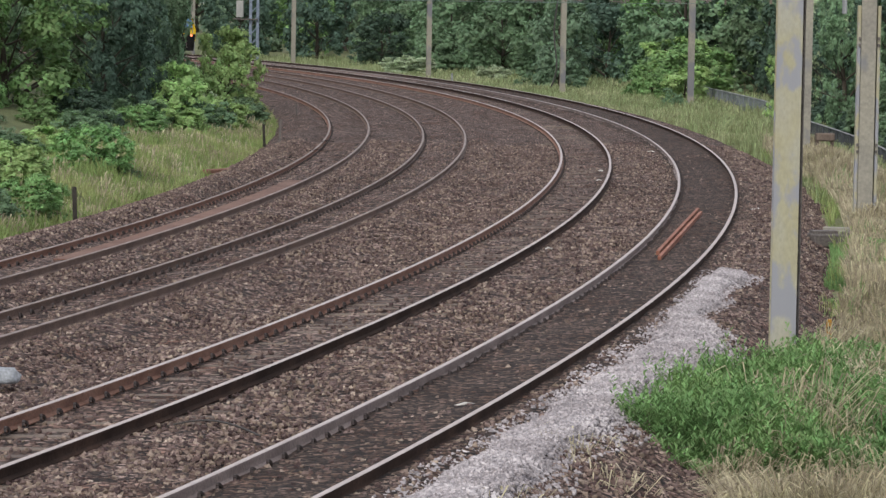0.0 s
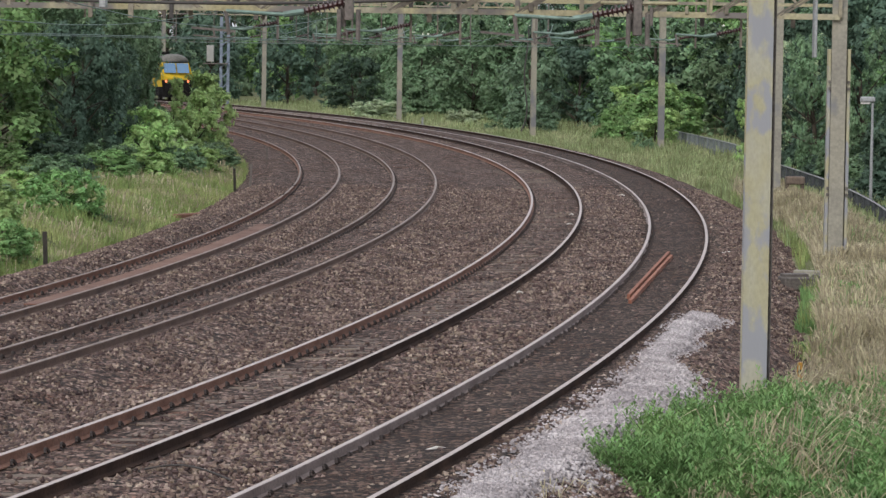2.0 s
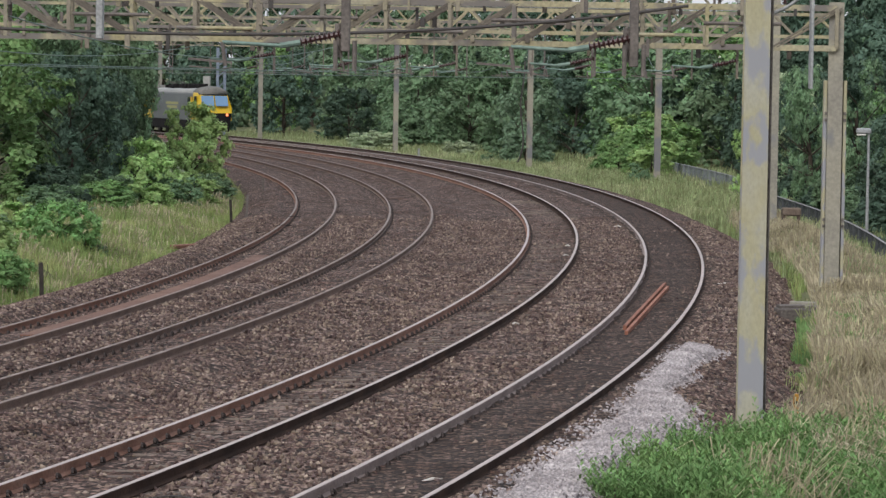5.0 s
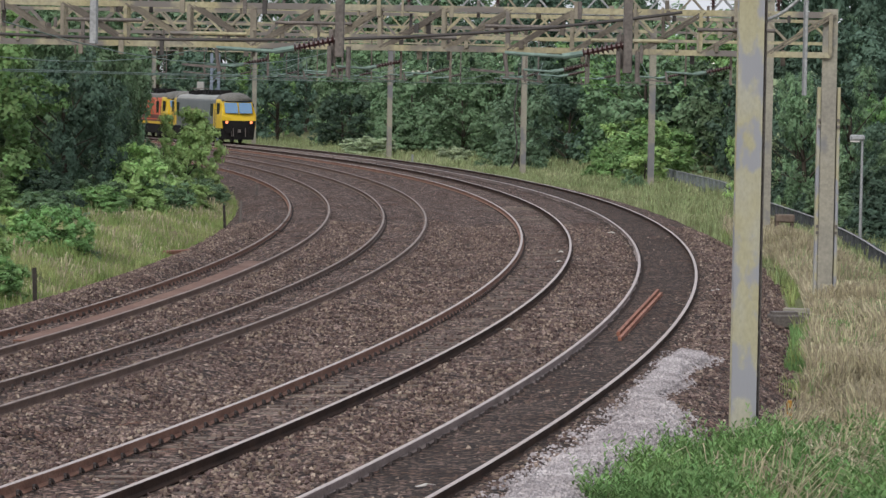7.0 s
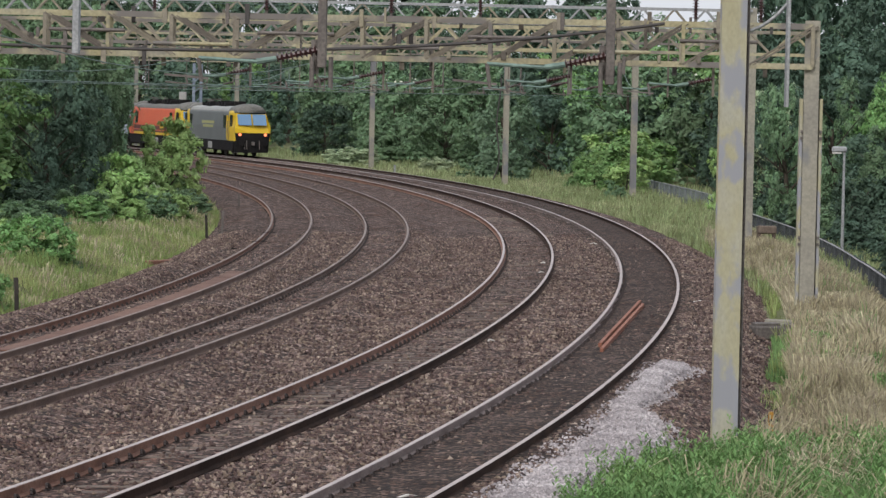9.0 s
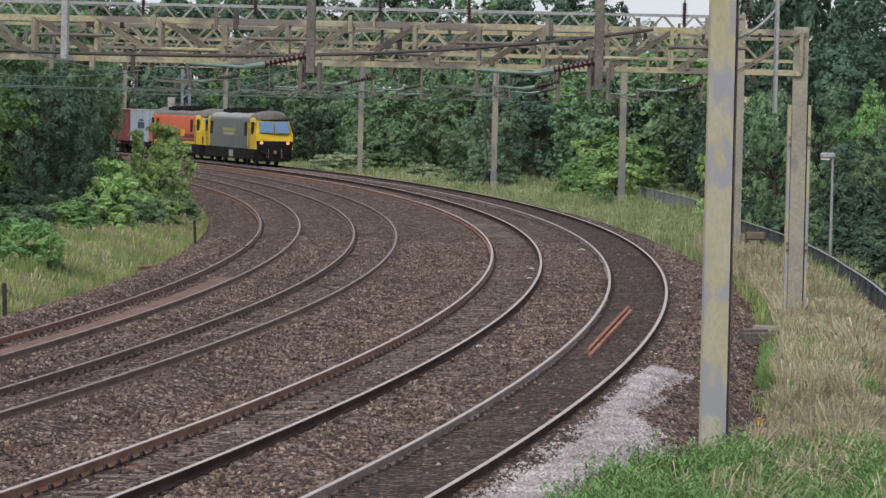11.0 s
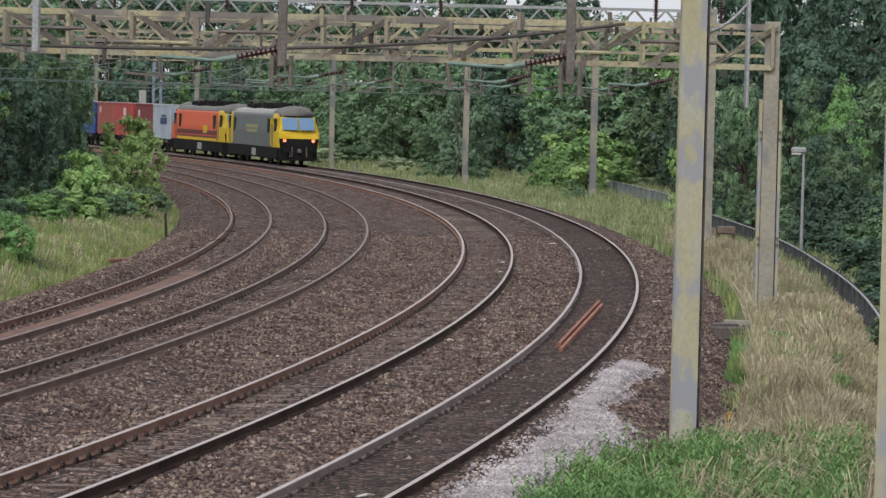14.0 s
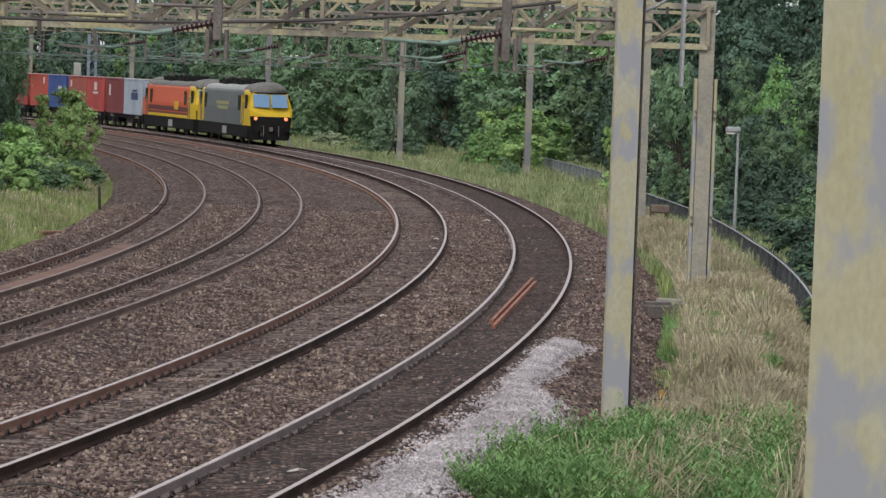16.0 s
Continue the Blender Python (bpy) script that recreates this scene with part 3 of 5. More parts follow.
    for s, o, w, h, kind in [(262, -5.9, 5.0, 2.1, "pale"), (204, -9.4, 3.4, 2.9, "bright"), (201, -10.6, 3.4, 2.7, "light"), (190, -14.5, 4.6, 6.4, "dark"), (170, -9.6, 2.0, 4.4, "light"), (246, -8.8, 3.0, 1.7, "pale"), (232, -10, 5.2, 6.4, "grey"), (226, -8.4, 3.4, 3.4, "grey"), (250, -14, 6.5, 5.8, "mid"), (268, -15, 7, 6.6, "mid"), (282, -15, 7, 7, "elder"), (275, -12, 5, 4, "mid"), (292, -12, 6, 5, "dark"),
                             (222, -15, 6, 4.2, "light"), (214, -14, 5.5, 4.0, "bright"), (236, -17, 6, 5, "mid"), (205, -18, 6, 6.5, "dark"), (196, -19, 7, 8, "dark"), (300, -15, 8, 7.5, "mid"), (318, -14, 8, 8.5, "dark"), (335, -12, 8, 9, "dark"), (300, -24, 9, 11, "dark"), (244, -16, 6, 6, "dark"), (226, -19, 7, 7.5, "dark"),
                             (186, -7.0, 1.5, 1.6, "mid"), (226, -6.2, 1.6, 1.3, "mid"), (350, -8, 9, 9, "mid"), (365, -4, 9, 10, "dark"), (380, 2, 10, 11, "dark"), (372, 8, 10, 11, "mid"), (395, 14, 10, 12, "dark"), (360, 20, 9, 10, "mid"), (385, -12, 10, 11, "dark")]:
        x, y, z = at_line(s, o)
        tree(kind, x, y, z - 0.2, w, h)
    # trees behind the fence, near
    for x, y, w, h, kind in [(14.3, 151, 3.2, 6.2, "mid"), (16.0, 147, 3.6, 6.5, "mid"), (18.1, 149, 3.8, 6.7, "bright"), (20.2, 146, 3.8, 6.4, "mid"), (20, 142, 6, 6.6, "mid"), (23, 150, 8, 8, "mid"), (14.4, 104, 2.6, 1.9, "dark"), (15.2, 112, 3, 2.6, "mid"), (14.8, 98, 2.4, 1.8, "mid"), (15.6, 118, 3.2, 3.2, "dark"), (13.6, 92, 2, 1.5, "mid"), (15.0, 128, 3, 3.4, "dark"), (16.5, 138, 4, 4.5, "dark"), (18, 107, 3.4, 3.0, "dark"), (14.2, 138, 2.4, 2.6, "mid"), (15.6, 168, 5, 6.5, "dark"), (19, 170, 8, 9, "dark"), (16.6, 134, 3.6, 4.6, "mid"), (20.0, 130, 5, 5.2, "mid"), (23.5, 138, 7, 9, "dark"), (16.2, 176, 5, 6.5, "pale"),
                             (19.6, 214, 8, 15.5, "dark"), (23, 224, 10, 17, "dark"), (27, 205, 9, 15.5, "dark"), (34, 205, 10, 16.5, "dark"), (25, 175, 9, 12.5, "dark"), (31, 168, 10, 14, "dark"), (33, 190, 10, 15, "dark"), (24, 196, 9, 12, "dark"), (30, 215, 11, 14, "dark"), (37, 230, 11, 15, "dark"), (17.5, 114, 3, 2.4, "mid"), (20, 120, 4, 3.8, "mid"), (16.2, 124, 2.6, 2.4, "bright"), (15.6, 106, 2.4, 1.8, "mid"), (17, 100, 3, 2.2, "mid")]:
        tree(kind, x, y, -0.6, w, h)
    # a hedge behind the fence
    for i in range(30):
        s = 64 + i * 3.1
        x, y, z = at_line(s, -7.6 - 1.0 * (s > 125) - rng.uniform(0, 1.6))
        h = rng.uniform(1.3, 2.4)
        tree(rng.choice(("mid", "dark", "dark", "mid")), x, y, z - 0.5, h * 1.5, h, label="dense green hedge bush behind the fence")
    # a far ridge of woodland
    for i in range(34):
        x = -150 + i * 9 + rng.uniform(-3, 3)
        tree(rng.choice(("dark", "mid", "grey")), x, rng.uniform(410, 470), 1.0, rng.uniform(14, 18), rng.uniform(15.5, 18) if x < -2 or x > 42 else rng.uniform(14.0, 15.2))
    for i in range(26):
        x = -190 + i * 8.5
        tree(rng.choice(("dark", "mid")), x, rng.uniform(495, 520), 1.0, 17, rng.uniform(19, 22))


def tufts(name, label, count, place, height, width, mat, seed, bend=0.35, heads=0.0):
    """Blades of grass, joined: each a tapering strip that bows over; a share of them ends in a slim seed head."""
    rng = np.random.default_rng(seed)
    x, y, z, k = place(rng, count)
    n = len(x)
    wave = np.array([(noise.noise((a * 0.9, b * 0.45, 1.7)), noise.noise((a * 0.5, b * 0.25, 8.1))) for a, b in zip(x, y)])
    h = height * rng.uniform(0.5, 1.15, n) * k * (1 + 0.75 * wave[:, 0])
    a = rng.normal(0, 1.0, n) + 6.0 * wave[:, 1]
    lean = rng.uniform(0.1, 1.0, n) ** 1.3 * bend * h
    dx, dy = np.cos(a) * lean, np.sin(a) * lean
    b = rng.uniform(0, 6.283, n)
    side = np.stack([np.cos(b) * width / 2, np.sin(b) * width / 2, 0 * b], 1)
    root = np.stack([x, y, z], 1)
    mid = root + np.stack([dx * 0.22, dy * 0.22, h * 0.5], 1)
    high = root + np.stack([dx * 0.6, dy * 0.6, h * 0.86], 1)
    tip = root + np.stack([dx * 1.1, dy * 1.1, h * (1.0 - 0.22 * bend)], 1)
    fat = np.where(rng.random(n) < heads, 1.9, 0.6)[:, None]
    V = np.stack([root - side, root + side, mid + side * 0.7, mid - side * 0.7, high + side * fat, high - side * fat, tip], 1).reshape(-1, 3)
    i = np.arange(n)[:, None] * 7
    faces = (i + (0, 1, 2, 3)).tolist() + (i + (3, 2, 4, 5)).tolist() + (i + (5, 4, 6)).tolist()
    return tagged(mesh_ob(name, V, faces, mat), label, kind="stuff")


def strip(s0, s1, o0, o1, power=1.0, clump=0.0, low=-99.0):
    """Places along the line between two offsets, in clumps; the growth shortens beyond the offset low."""
    def place(rng, n):
        s = s0 + (s1 - s0) * rng.random(n) ** power
        o = rng.uniform(o0, o1, n)
        if clump:
            v = np.array([noise.noise((a * 0.35, b * 0.8, 3.3)) for a, b in zip(s, o)])
            keep = v > clump - 0.5
            s, o = s[keep], o[keep]
        x, y, _ = along(s, o)
        return x, y, land(s, o) - 0.03, 1 - 0.6 * smooth(low, low - 0.9, o)
    return place


def weed_patch(name, label, count, place, height, mat, seed):
    """Upright feathery plants, joined: several stems from one root, narrow rising leaves all the way up each stem."""
    rng = np.random.default_rng(seed)
    x, y, z, _ = place(rng, count // 5)
    x, y, z = (np.repeat(v, 5) for v in (x, y, z))
    n, m = len(x), 22
    tall = np.array([1.0 + 0.75 * noise.noise((a * 0.8, b * 0.8, 5.0)) for a, b in zip(x, y)]) * np.repeat(rng.uniform(0.65, 1.15, n // 5), 5)
    h = height * rng.uniform(0.7, 1.05, n) * tall
    x, y = x + rng.normal(0, 0.05, n), y + rng.normal(0, 0.05, n)
    u = np.tile(np.linspace(0.12, 1.0, m), (n, 1))
    lean = rng.normal(0, 0.13, (n, 2))
    cx, cy, cz = x[:, None] + lean[:, :1] * u * h[:, None], y[:, None] + lean[:, 1:] * u * h[:, None], z[:, None] + u * h[:, None]
    a = rng.uniform(0, 6.283, (n, m))
    ln = 0.14 * (1.1 - u * 0.6) * rng.uniform(0.7, 1.3, (n, m))
    tipx, tipy, tipz = cx + np.cos(a) * ln, cy + np.sin(a) * ln, cz + ln * (0.2 + 0.8 * u) * rng.uniform(0.6, 1.2, (n, m))
    wx, wy = -np.sin(a) * 0.016, np.cos(a) * 0.016
    mx, my, mz = (cx + tipx) / 2, (cy + tipy) / 2, (cz + tipz) / 2 + 0.012
    V = np.stack([np.stack([cx, cy, cz], -1), np.stack([mx + wx, my + wy, mz], -1), np.stack([tipx, tipy, tipz], -1), np.stack([mx - wx, my - wy, mz], -1)], 2).reshape(-1, 3)
    return tagged(mesh_ob(name, V, np.arange(len(V)).reshape(-1, 4), mat), label, kind="stuff")


def weed_bed(rng, n):
    """The bed of weeds at the mast's foot; its edge follows the spill of stone."""
    s, o = rng.uniform(42.0, 54.0, n), rng.uniform(-5.7, -1.7, n)
    edge = -2.1 - 0.75 * smooth(48, 53.5, s) - 0.25 * np.sin(s * 1.7) * 0.5 - 0.5 * smooth(44, 42, s)
    keep = (o < edge + rng.normal(0, 0.08, n)) & (rng.random(n) < np.where(o < -4.6, 0.45, 1.0))
    s, o = s[keep], o[keep]
    x, y, _ = along(s, o)
    return x, y, land(s, o) - 0.03, np.ones(len(s))


wood()
tufts("dry_grass", "tall dry straw-coloured grass on the verge", 84000, strip(50, 132, -6.05, -3.4, 1.35, 0.15, -4.9), 0.64, 0.014, GRASS_DRY, 1, 0.75, 0.5)
tufts("dry_grass", "dry straw-coloured grass in front of the weeds", 15000, strip(35, 44.0, -6, -1.9, 0.8, 0.4), 0.62, 0.009, GRASS_DRY, 11, 1.1, 0.6)
tufts("dry_grass", "dry grass heads among the weeds", 3400, strip(42.5, 58, -6, -3.2, 1.0, 0.5), 0.9, 0.009, GRASS_DRY, 15, 1.1, 0.8)
tufts("green_grass", "rough green grass among the straw", 17000, strip(44, 130, -5.6, -3.0, 1.3, 0.45, -4.7), 0.5, 0.02, GRASS_GREEN, 12, 0.7)
tufts("green_grass", "dull green stalks through the straw", 4000, strip(50, 110, -5.2, -3.5, 1.3, 0.5), 0.7, 0.022, WEED, 16, 0.5)
tufts("green_grass", "rough green grass on the outer verge", 44000, strip(100, 235, -9.0, -3.0, 1.0, 0.15), 0.42, 0.035, GRASS_VERGE, 2, 0.7)
tufts("green_grass", "green and yellowing meadow grass below the wood", 90000, strip(74, 215, 14.6, 21, 1.3, 0.1), 0.33, 0.02, GRASS_GREEN, 3, 0.75)
tufts("dry_grass", "yellowing grass heads below the wood", 12000, strip(76, 170, 14.7, 19, 1.2, 0.4), 0.42, 0.016, GRASS_DRY, 13, 0.7, 0.6)
tufts("green_grass", "pale meadow grass behind the far tracks", 36000, strip(150, 330, -17, -4.0, 1.0, 0.2), 0.5, 0.05, GRASS_VERGE, 4, 0.6)
tufts("green_grass", "short vivid grass beside the cable troughs", 7000, strip(58, 84, -3.75, -2.95, 1.0, 0.25), 0.25, 0.022, WEED, 14, 0.7)
weed_patch("weeds", "lush bright green weeds at the foot of the mast", 15000, weed_bed, 0.76, WEED, 5)
weed_patch("weeds", "scattered green weeds on the verge", 1800, strip(57, 80, -5.2, -3.8, 1.0, 0.6), 0.5, WEED, 6)


# ---- overhead line structures ----
def h_column(x, y, z0, z1, w, d, parent, mat, heading=0.0, label="", f=0.03):
    """A rolled H column, one profile drawn upwards: its broad flange faces along the line."""
    bm = bmesh.new()
    m = pose(x, y, 0, 0, 0, -math.degrees(heading))
    W, D = w / 2, d / 2
    half = [(-W, -D), (W, -D), (W, -D + f), (f / 2, -D + f), (f / 2, D - f), (W, D - f), (W, D), (-W, D), (-W, D - f), (-f / 2, D - f), (-f / 2, -D + f), (-W, -D + f)]
    lo, hi = ([bm.verts.new(m @ Vector((a, b, z))) for a, b in half] for z in (z0, z1))
    for i in range(12):
        j = (i + 1) % 12
        bm.faces.new((lo[i], lo[j], hi[j], hi[i]))
    bm.faces.new(hi), bm.faces.new(lo[::-1])
    return part("mast", bm, mat, parent, label)


def portal(s, o_right, o_left, low, high, label, mat, panels=9, w=0.3, mast_mat=None, beam=True, top=None):
    """A lattice portal across the tracks: two masts and a boxed truss with chords, posts and diagonals."""
    xr, yr, h = along(s, o_right)
    xl, yl, _ = along(s, o_left)
    t = empty("catenary_portal", Matrix(), label, "catenary portal", "portals over the line")
    top = top or high + 0.15
    h_column(xr, yr, -0.8, top, w, w, t, mast_mat or mat, h)
    h_column(xl, yl, -0.8, top, w, w, t, mast_mat or mat, h)
    if not beam:
        return t
    a, b = Vector((xl, yl, 0)), Vector((xr, yr, 0))
    fwd = Vector((math.sin(h), math.cos(h), 0)) * 0.28
    for dep in (-1, 1):
        for z in (low, high):
            bm = bmesh.new()
            bar(bm, a + fwd * dep + Vector((0, 0, z)), b + fwd * dep + Vector((0, 0, z)), 0.05, 0.14)
            part("chord", bm, mat, t)
        for i in range(panels + 1):
            p = a.lerp(b, i / panels) + fwd * dep
            bm = bmesh.new()
            bar(bm, p + Vector((0, 0, low)), p + Vector((0, 0, high)), 0.09, 0.06, up=(0, 1, 0))
            part("post", bm, BRACE if i % 3 else mat, t)
            if i < panels:
                q = a.lerp(b, (i + 1) / panels) + fwd * dep
                u, v = (high, low) if i < panels * 0.45 else (low, high)
                bm = bmesh.new()
                bar(bm, p + Vector((0, 0, u)), q + Vector((0, 0, v)), 0.05, 0.06, up=(0, 1, 0))
                side = (q - p).normalized() * 0.13
                bar(bm, p + side + Vector((0, 0, u)), q + side + Vector((0, 0, v)), 0.05, 0.05, up=(0, 1, 0))
                part("diagonal", bm, GRIME, t)
    for i in range(panels + 1):
        p = a.lerp(b, i / panels)
        bm = bmesh.new()
        for z in (low, high):
            bar(bm, p - fwd + Vector((0, 0, z)), p + fwd + Vector((0, 0, z)), 0.07)
        part("tie", bm, BRACE, t)
    return t


INSULATOR = plain("brown_insulator", (0.05, 0.02, 0.02), 0.4)
COPPER = material("verdigris_wire", [(0.17, 0.26, 0.225), (0.25, 0.35, 0.3)], 1, 0.6, 0.2, 0, 10)
CABLE = plain("dark_cable", (0.045, 0.04, 0.038), 0.7)


def v_truss(s, o_right, o_left, low, high, mat, label, pitch=1.05):
    """A slim portal: two masts and two flat zigzag trusses side by side."""
    xr, yr, h = along(s, o_right)
    xl, yl, _ = along(s, o_left)
    t = empty("catenary_portal", Matrix(), label, "catenary portal", "portals over the line")
    h_column(xr, yr, -0.8, high + 0.1, 0.3, 0.34, t, CONCRETE, h)
    h_column(xl, yl, -0.8, high + 0.1, 0.3, 0.34, t, CONCRETE, h)
    a, b = Vector((xl, yl, 0)), Vector((xr, yr, 0))
    n = int((b - a).length / pitch)
    for dep in (-0.22, 0.22):
        fwd = Vector((math.sin(h), math.cos(h), 0)) * dep
        for z in (low, high):
            bm = bmesh.new()
            bar(bm, a + fwd + Vector((0, 0, z)), b + fwd + Vector((0, 0, z)), 0.07, 0.09)
            part("chord", bm, mat, t)
        for i in range(n):
            p, q = a.lerp(b, i / n) + fwd, a.lerp(b, (i + 1) / n) + fwd
            mid = (p + q) / 2
            for u, v in ((p + Vector((0, 0, low)), mid + Vector((0, 0, high))), (mid + Vector((0, 0, high)), q + Vector((0, 0, low)))):
                bm = bmesh.new()
                bar(bm, u, v, 0.055, 0.055, up=(0, 1, 0))
                part("brace", bm, mat if i % 2 else BRACE, t)
    return t


def ribs(bm, a, b, r, n, core=0.4):
    """A ribbed insulator from a to b, one turned shape."""
    a, b = Vector(a), Vector(b)
    q = (b - a).to_track_quat("Z", "Y")
    prof = [(0.0, r * core)]
    for i in range(n):
        prof += [((i + 0.3) / n, r * core), ((i + 0.4) / n, r), ((i + 0.8) / n, r * core)]
    prof.append((1.0, r * core))
    rings = [[bm.verts.new(a.lerp(b, u) + q @ Vector((v * math.cos(k * 0.7854), v * math.sin(k * 0.7854), 0))) for k in range(8)] for u, v in prof]
    for c, d in zip(rings, rings[1:]):
        for k in range(8):
            bm.faces.new((c[k], c[(k + 1) % 8], d[(k + 1) % 8], d[k]))
    bm.faces.new(rings[0][::-1]), bm.faces.new(rings[-1])
    return bm


def arm(parent, x, y, z, reach, drop, scale=1.0):
    """A registration arm: insulator, green tube, clamp and steady arm, reaching to the left of its post."""
    bm = ribs(bmesh.new(), (x, y, z), (x - 0.62 * scale, y, z - 0.14 * scale), 0.085 * scale, 9)
    ins = part("insulator", bm, INSULATOR, parent, "brown ribbed insulator")
    bm = bmesh.new()
    tube(bm, (x - 0.6 * scale, y, z - 0.14 * scale), (x - 0.9 * scale, y, z - 0.19 * scale), 0.045 * scale)
    tube(bm, (x - 0.9 * scale, y, z - 0.19 * scale), (x - reach, y, z - 0.15 * scale), 0.028 * scale)
    part("arm_tube", bm, COPPER, parent, "verdigris-green arm tube")
    bm = bmesh.new()
    tube(bm, (x - reach, y, z - 0.15), (x - reach + 0.05, y, z - drop), 0.03 * scale)
    bar(bm, (x - reach + 0.15, y, z - drop + 0.05), (x - reach - 0.5, y, z - drop + 0.1), 0.035 * scale)
    part("steady_arm", bm, STEEL, parent)
    return ins


def wire(name, label, pts, r, mat):
    cu = bpy.data.curves.new(name, "CURVE")
    cu.dimensions, cu.bevel_depth, cu.bevel_resolution = "3D", r, 1
    sp = cu.splines.new("POLY")
    sp.points.add(len(pts) - 1)
    for p, q in zip(sp.points, pts):
        p.co = (*q, 1)
    cu.materials.append(mat)
    ob = new(name, cu)
    me = bpy.data.meshes.new_from_object(ob.evaluated_get(bpy.context.evaluated_depsgraph_get()))
    bpy.data.objects.remove(ob)
    return tagged(new(name, me), label, "wire", "overhead wires")


SUPPORTS = (10, 53, 89, 125.5, 154, 187.5, 213, 252, 296, 340)


def overhead():
    # the near pair: a blotched mast whose beam passes above, with drop posts
    near = empty("catenary_portal", Matrix(), "thick steel mast with blotched yellow and grey paint", "catenary portal")
    h_column(4.2, 53.1, -0.9, 9.0, 0.37, 0.37, near, PAINT, 0.0, f=0.04)
    h_column(-16.5, 53.1, -0.9, 9.0, 0.37, 0.37, near, PAINT, 0.0, f=0.04)
    bm = bmesh.new()
    bar(bm, (4.6, 52.75, 8.6), (4.6, 53.45, 8.6), 0.2)
    part("bracket", bm, PAINT, near)
    bm = soft_box(-16.5, 6.2, 52.9, 53.3, 8.55, 8.9, 0.02)
    part("beam", bm, LATTICE, near)
    bm = bmesh.new()
    for z in (1.2, 3.4):
        box(bm, 4.35, 4.41, 53.0, 53.28, z, z + 0.04)
    tube(bm, (4.43, 53.2, -0.5), (4.43, 53.2, 8.4), 0.022)
    part("earth_conduit", bm, STEEL, near)
    for x, z, w, mat in ((-5.46, 5.29, 0.1, GALV), (-1.84, 5.16, 0.13, STEEL), (2.4, 5.0, 0.13, STEEL), (5.01, 4.72, 0.05, GALV)):
        part("drop_post", soft_box(x - w / 2, x + w / 2, 53.04, 53.3, z, 8.6, 0.01), mat, near)
    for x, z in ((-1.84, 5.42), (2.4, 5.42)):
        arm(near, x - 0.06, 53.1, z, 1.75, 0.5)
        bm = bmesh.new()
        tube(bm, (x - 0.1, 53.15, z - 0.35), (x - 0.1, 53.15, z + 0.15), 0.06)
        for d in (-0.14, 0.14):
            tube(bm, (x + d, 53.0, z - 0.55), (x + d, 53.0, z - 0.1), 0.035)
        part("pivot", bm, STEEL, near)
    close = empty("catenary_mast", Matrix(), "steel mast with peeling yellow paint over grey", "mast")
    h_column(2.81, 19.0, -0.9, 8.5, 0.55, 0.55, close, PAINT, 0.15, f=0.05)
    bm = bmesh.new()
    box(bm, 2.5, 3.24, 18.6, 19.4, -0.9, -0.35)
    part("foundation", bm, CONCRETE, close)
    # the heavy yellow portal
    main = portal(89.0, -3.87, 23.0, 5.68, 6.66, "yellow-painted lattice portal carrying the overhead wires", LATTICE, 17, 0.36, CONCRETE)
    xr, yr, h = along(89.0, -3.87)
    for dx in (-0.24, 0.24):
        part("mast_channel", soft_box(xr + dx - 0.04, xr + dx + 0.04, yr - 0.14, yr + 0.14, -0.6, 4.9, 0.01), PAINT, main, "yellow channel bolted to the mast")
    for z in (1.3, 3.9):
        for zz in (z, z + 0.16):
            for dx in (-0.26, 0.2):
                part("clamp", box(bmesh.new(), xr + dx, xr + dx + 0.06, yr - 0.2, yr - 0.142, zz, zz + 0.07), STEEL, main)
    part("foundation", soft_box(xr - 0.45, xr + 0.45, yr - 0.45, yr + 0.45, -0.9, -0.25, 0.03), CONCRETE, main)
    for o, z in ((-1.0, 6.8), (1.1, 6.85), (4.3, 6.8), (6.5, 6.8), (9.6, 6.8), (12.4, 6.8), (-2.6, 6.75)):
        x, y, _ = along(89.0, o)
        bm = ribs(bmesh.new(), (x, y, z), (x, y, z + 0.55), 0.09, 8)
        part("insulator", bm, INSULATOR, main, "upright brown insulator on the beam")
        bm = bmesh.new()
        tube(bm, (x, y, 6.6), (x, y, z + 0.05), 0.04)
        tube(bm, (x, y, z + 0.55), (x + 0.05, y, z + 0.85), 0.02)
        part("pin", bm, STEEL, main)
    rng = random.Random(12)
    for i in range(90):
        x, y, _ = along(89.0, rng.uniform(-3.4, 17))
        z, hgt = rng.choice((5.45, 5.75, 6.1, 6.5)), rng.uniform(0.12, 0.5)
        dy = rng.choice((-0.32, 0.0, 0.32))
        bm = soft_box(x - rng.uniform(0.02, 0.07), x + rng.uniform(0.02, 0.07), y + dy - 0.04, y + dy + 0.04, z - 0.05, z + hgt, 0.006)
        part("fitting", bm, rng.choice((STEEL, GRIME, BRACE, CABLE)), main)
    for i in range(7):
        x0, y0, _ = along(89.0, -2.5 + i * 2.6)
        x1, y1, _ = along(89.0, -0.6 + i * 2.6)
        part("conduit", tube(bmesh.new(), (x0, y0 - 0.34, 6.25 - 0.3 * (i % 2)), (x1, y1 - 0.34, 6.25 - 0.3 * (i % 2)), 0.045), LATTICE if i % 2 else STEEL, main)
    for s, o1 in ((125.5, -4.4), (154, -7.2), (187.5, -8.2), (213, -5.9), (252, -5.4), (296, -5.6), (330, -6)):
        v_truss(s, o1, 27, 7.2 if s > 130 else 7.35, 7.8 if s > 130 else 7.95, LATTICE if s != 125.5 else GALV, "pale lattice portal with zigzag bracing")
    x, y, _ = along(213, -5.55)
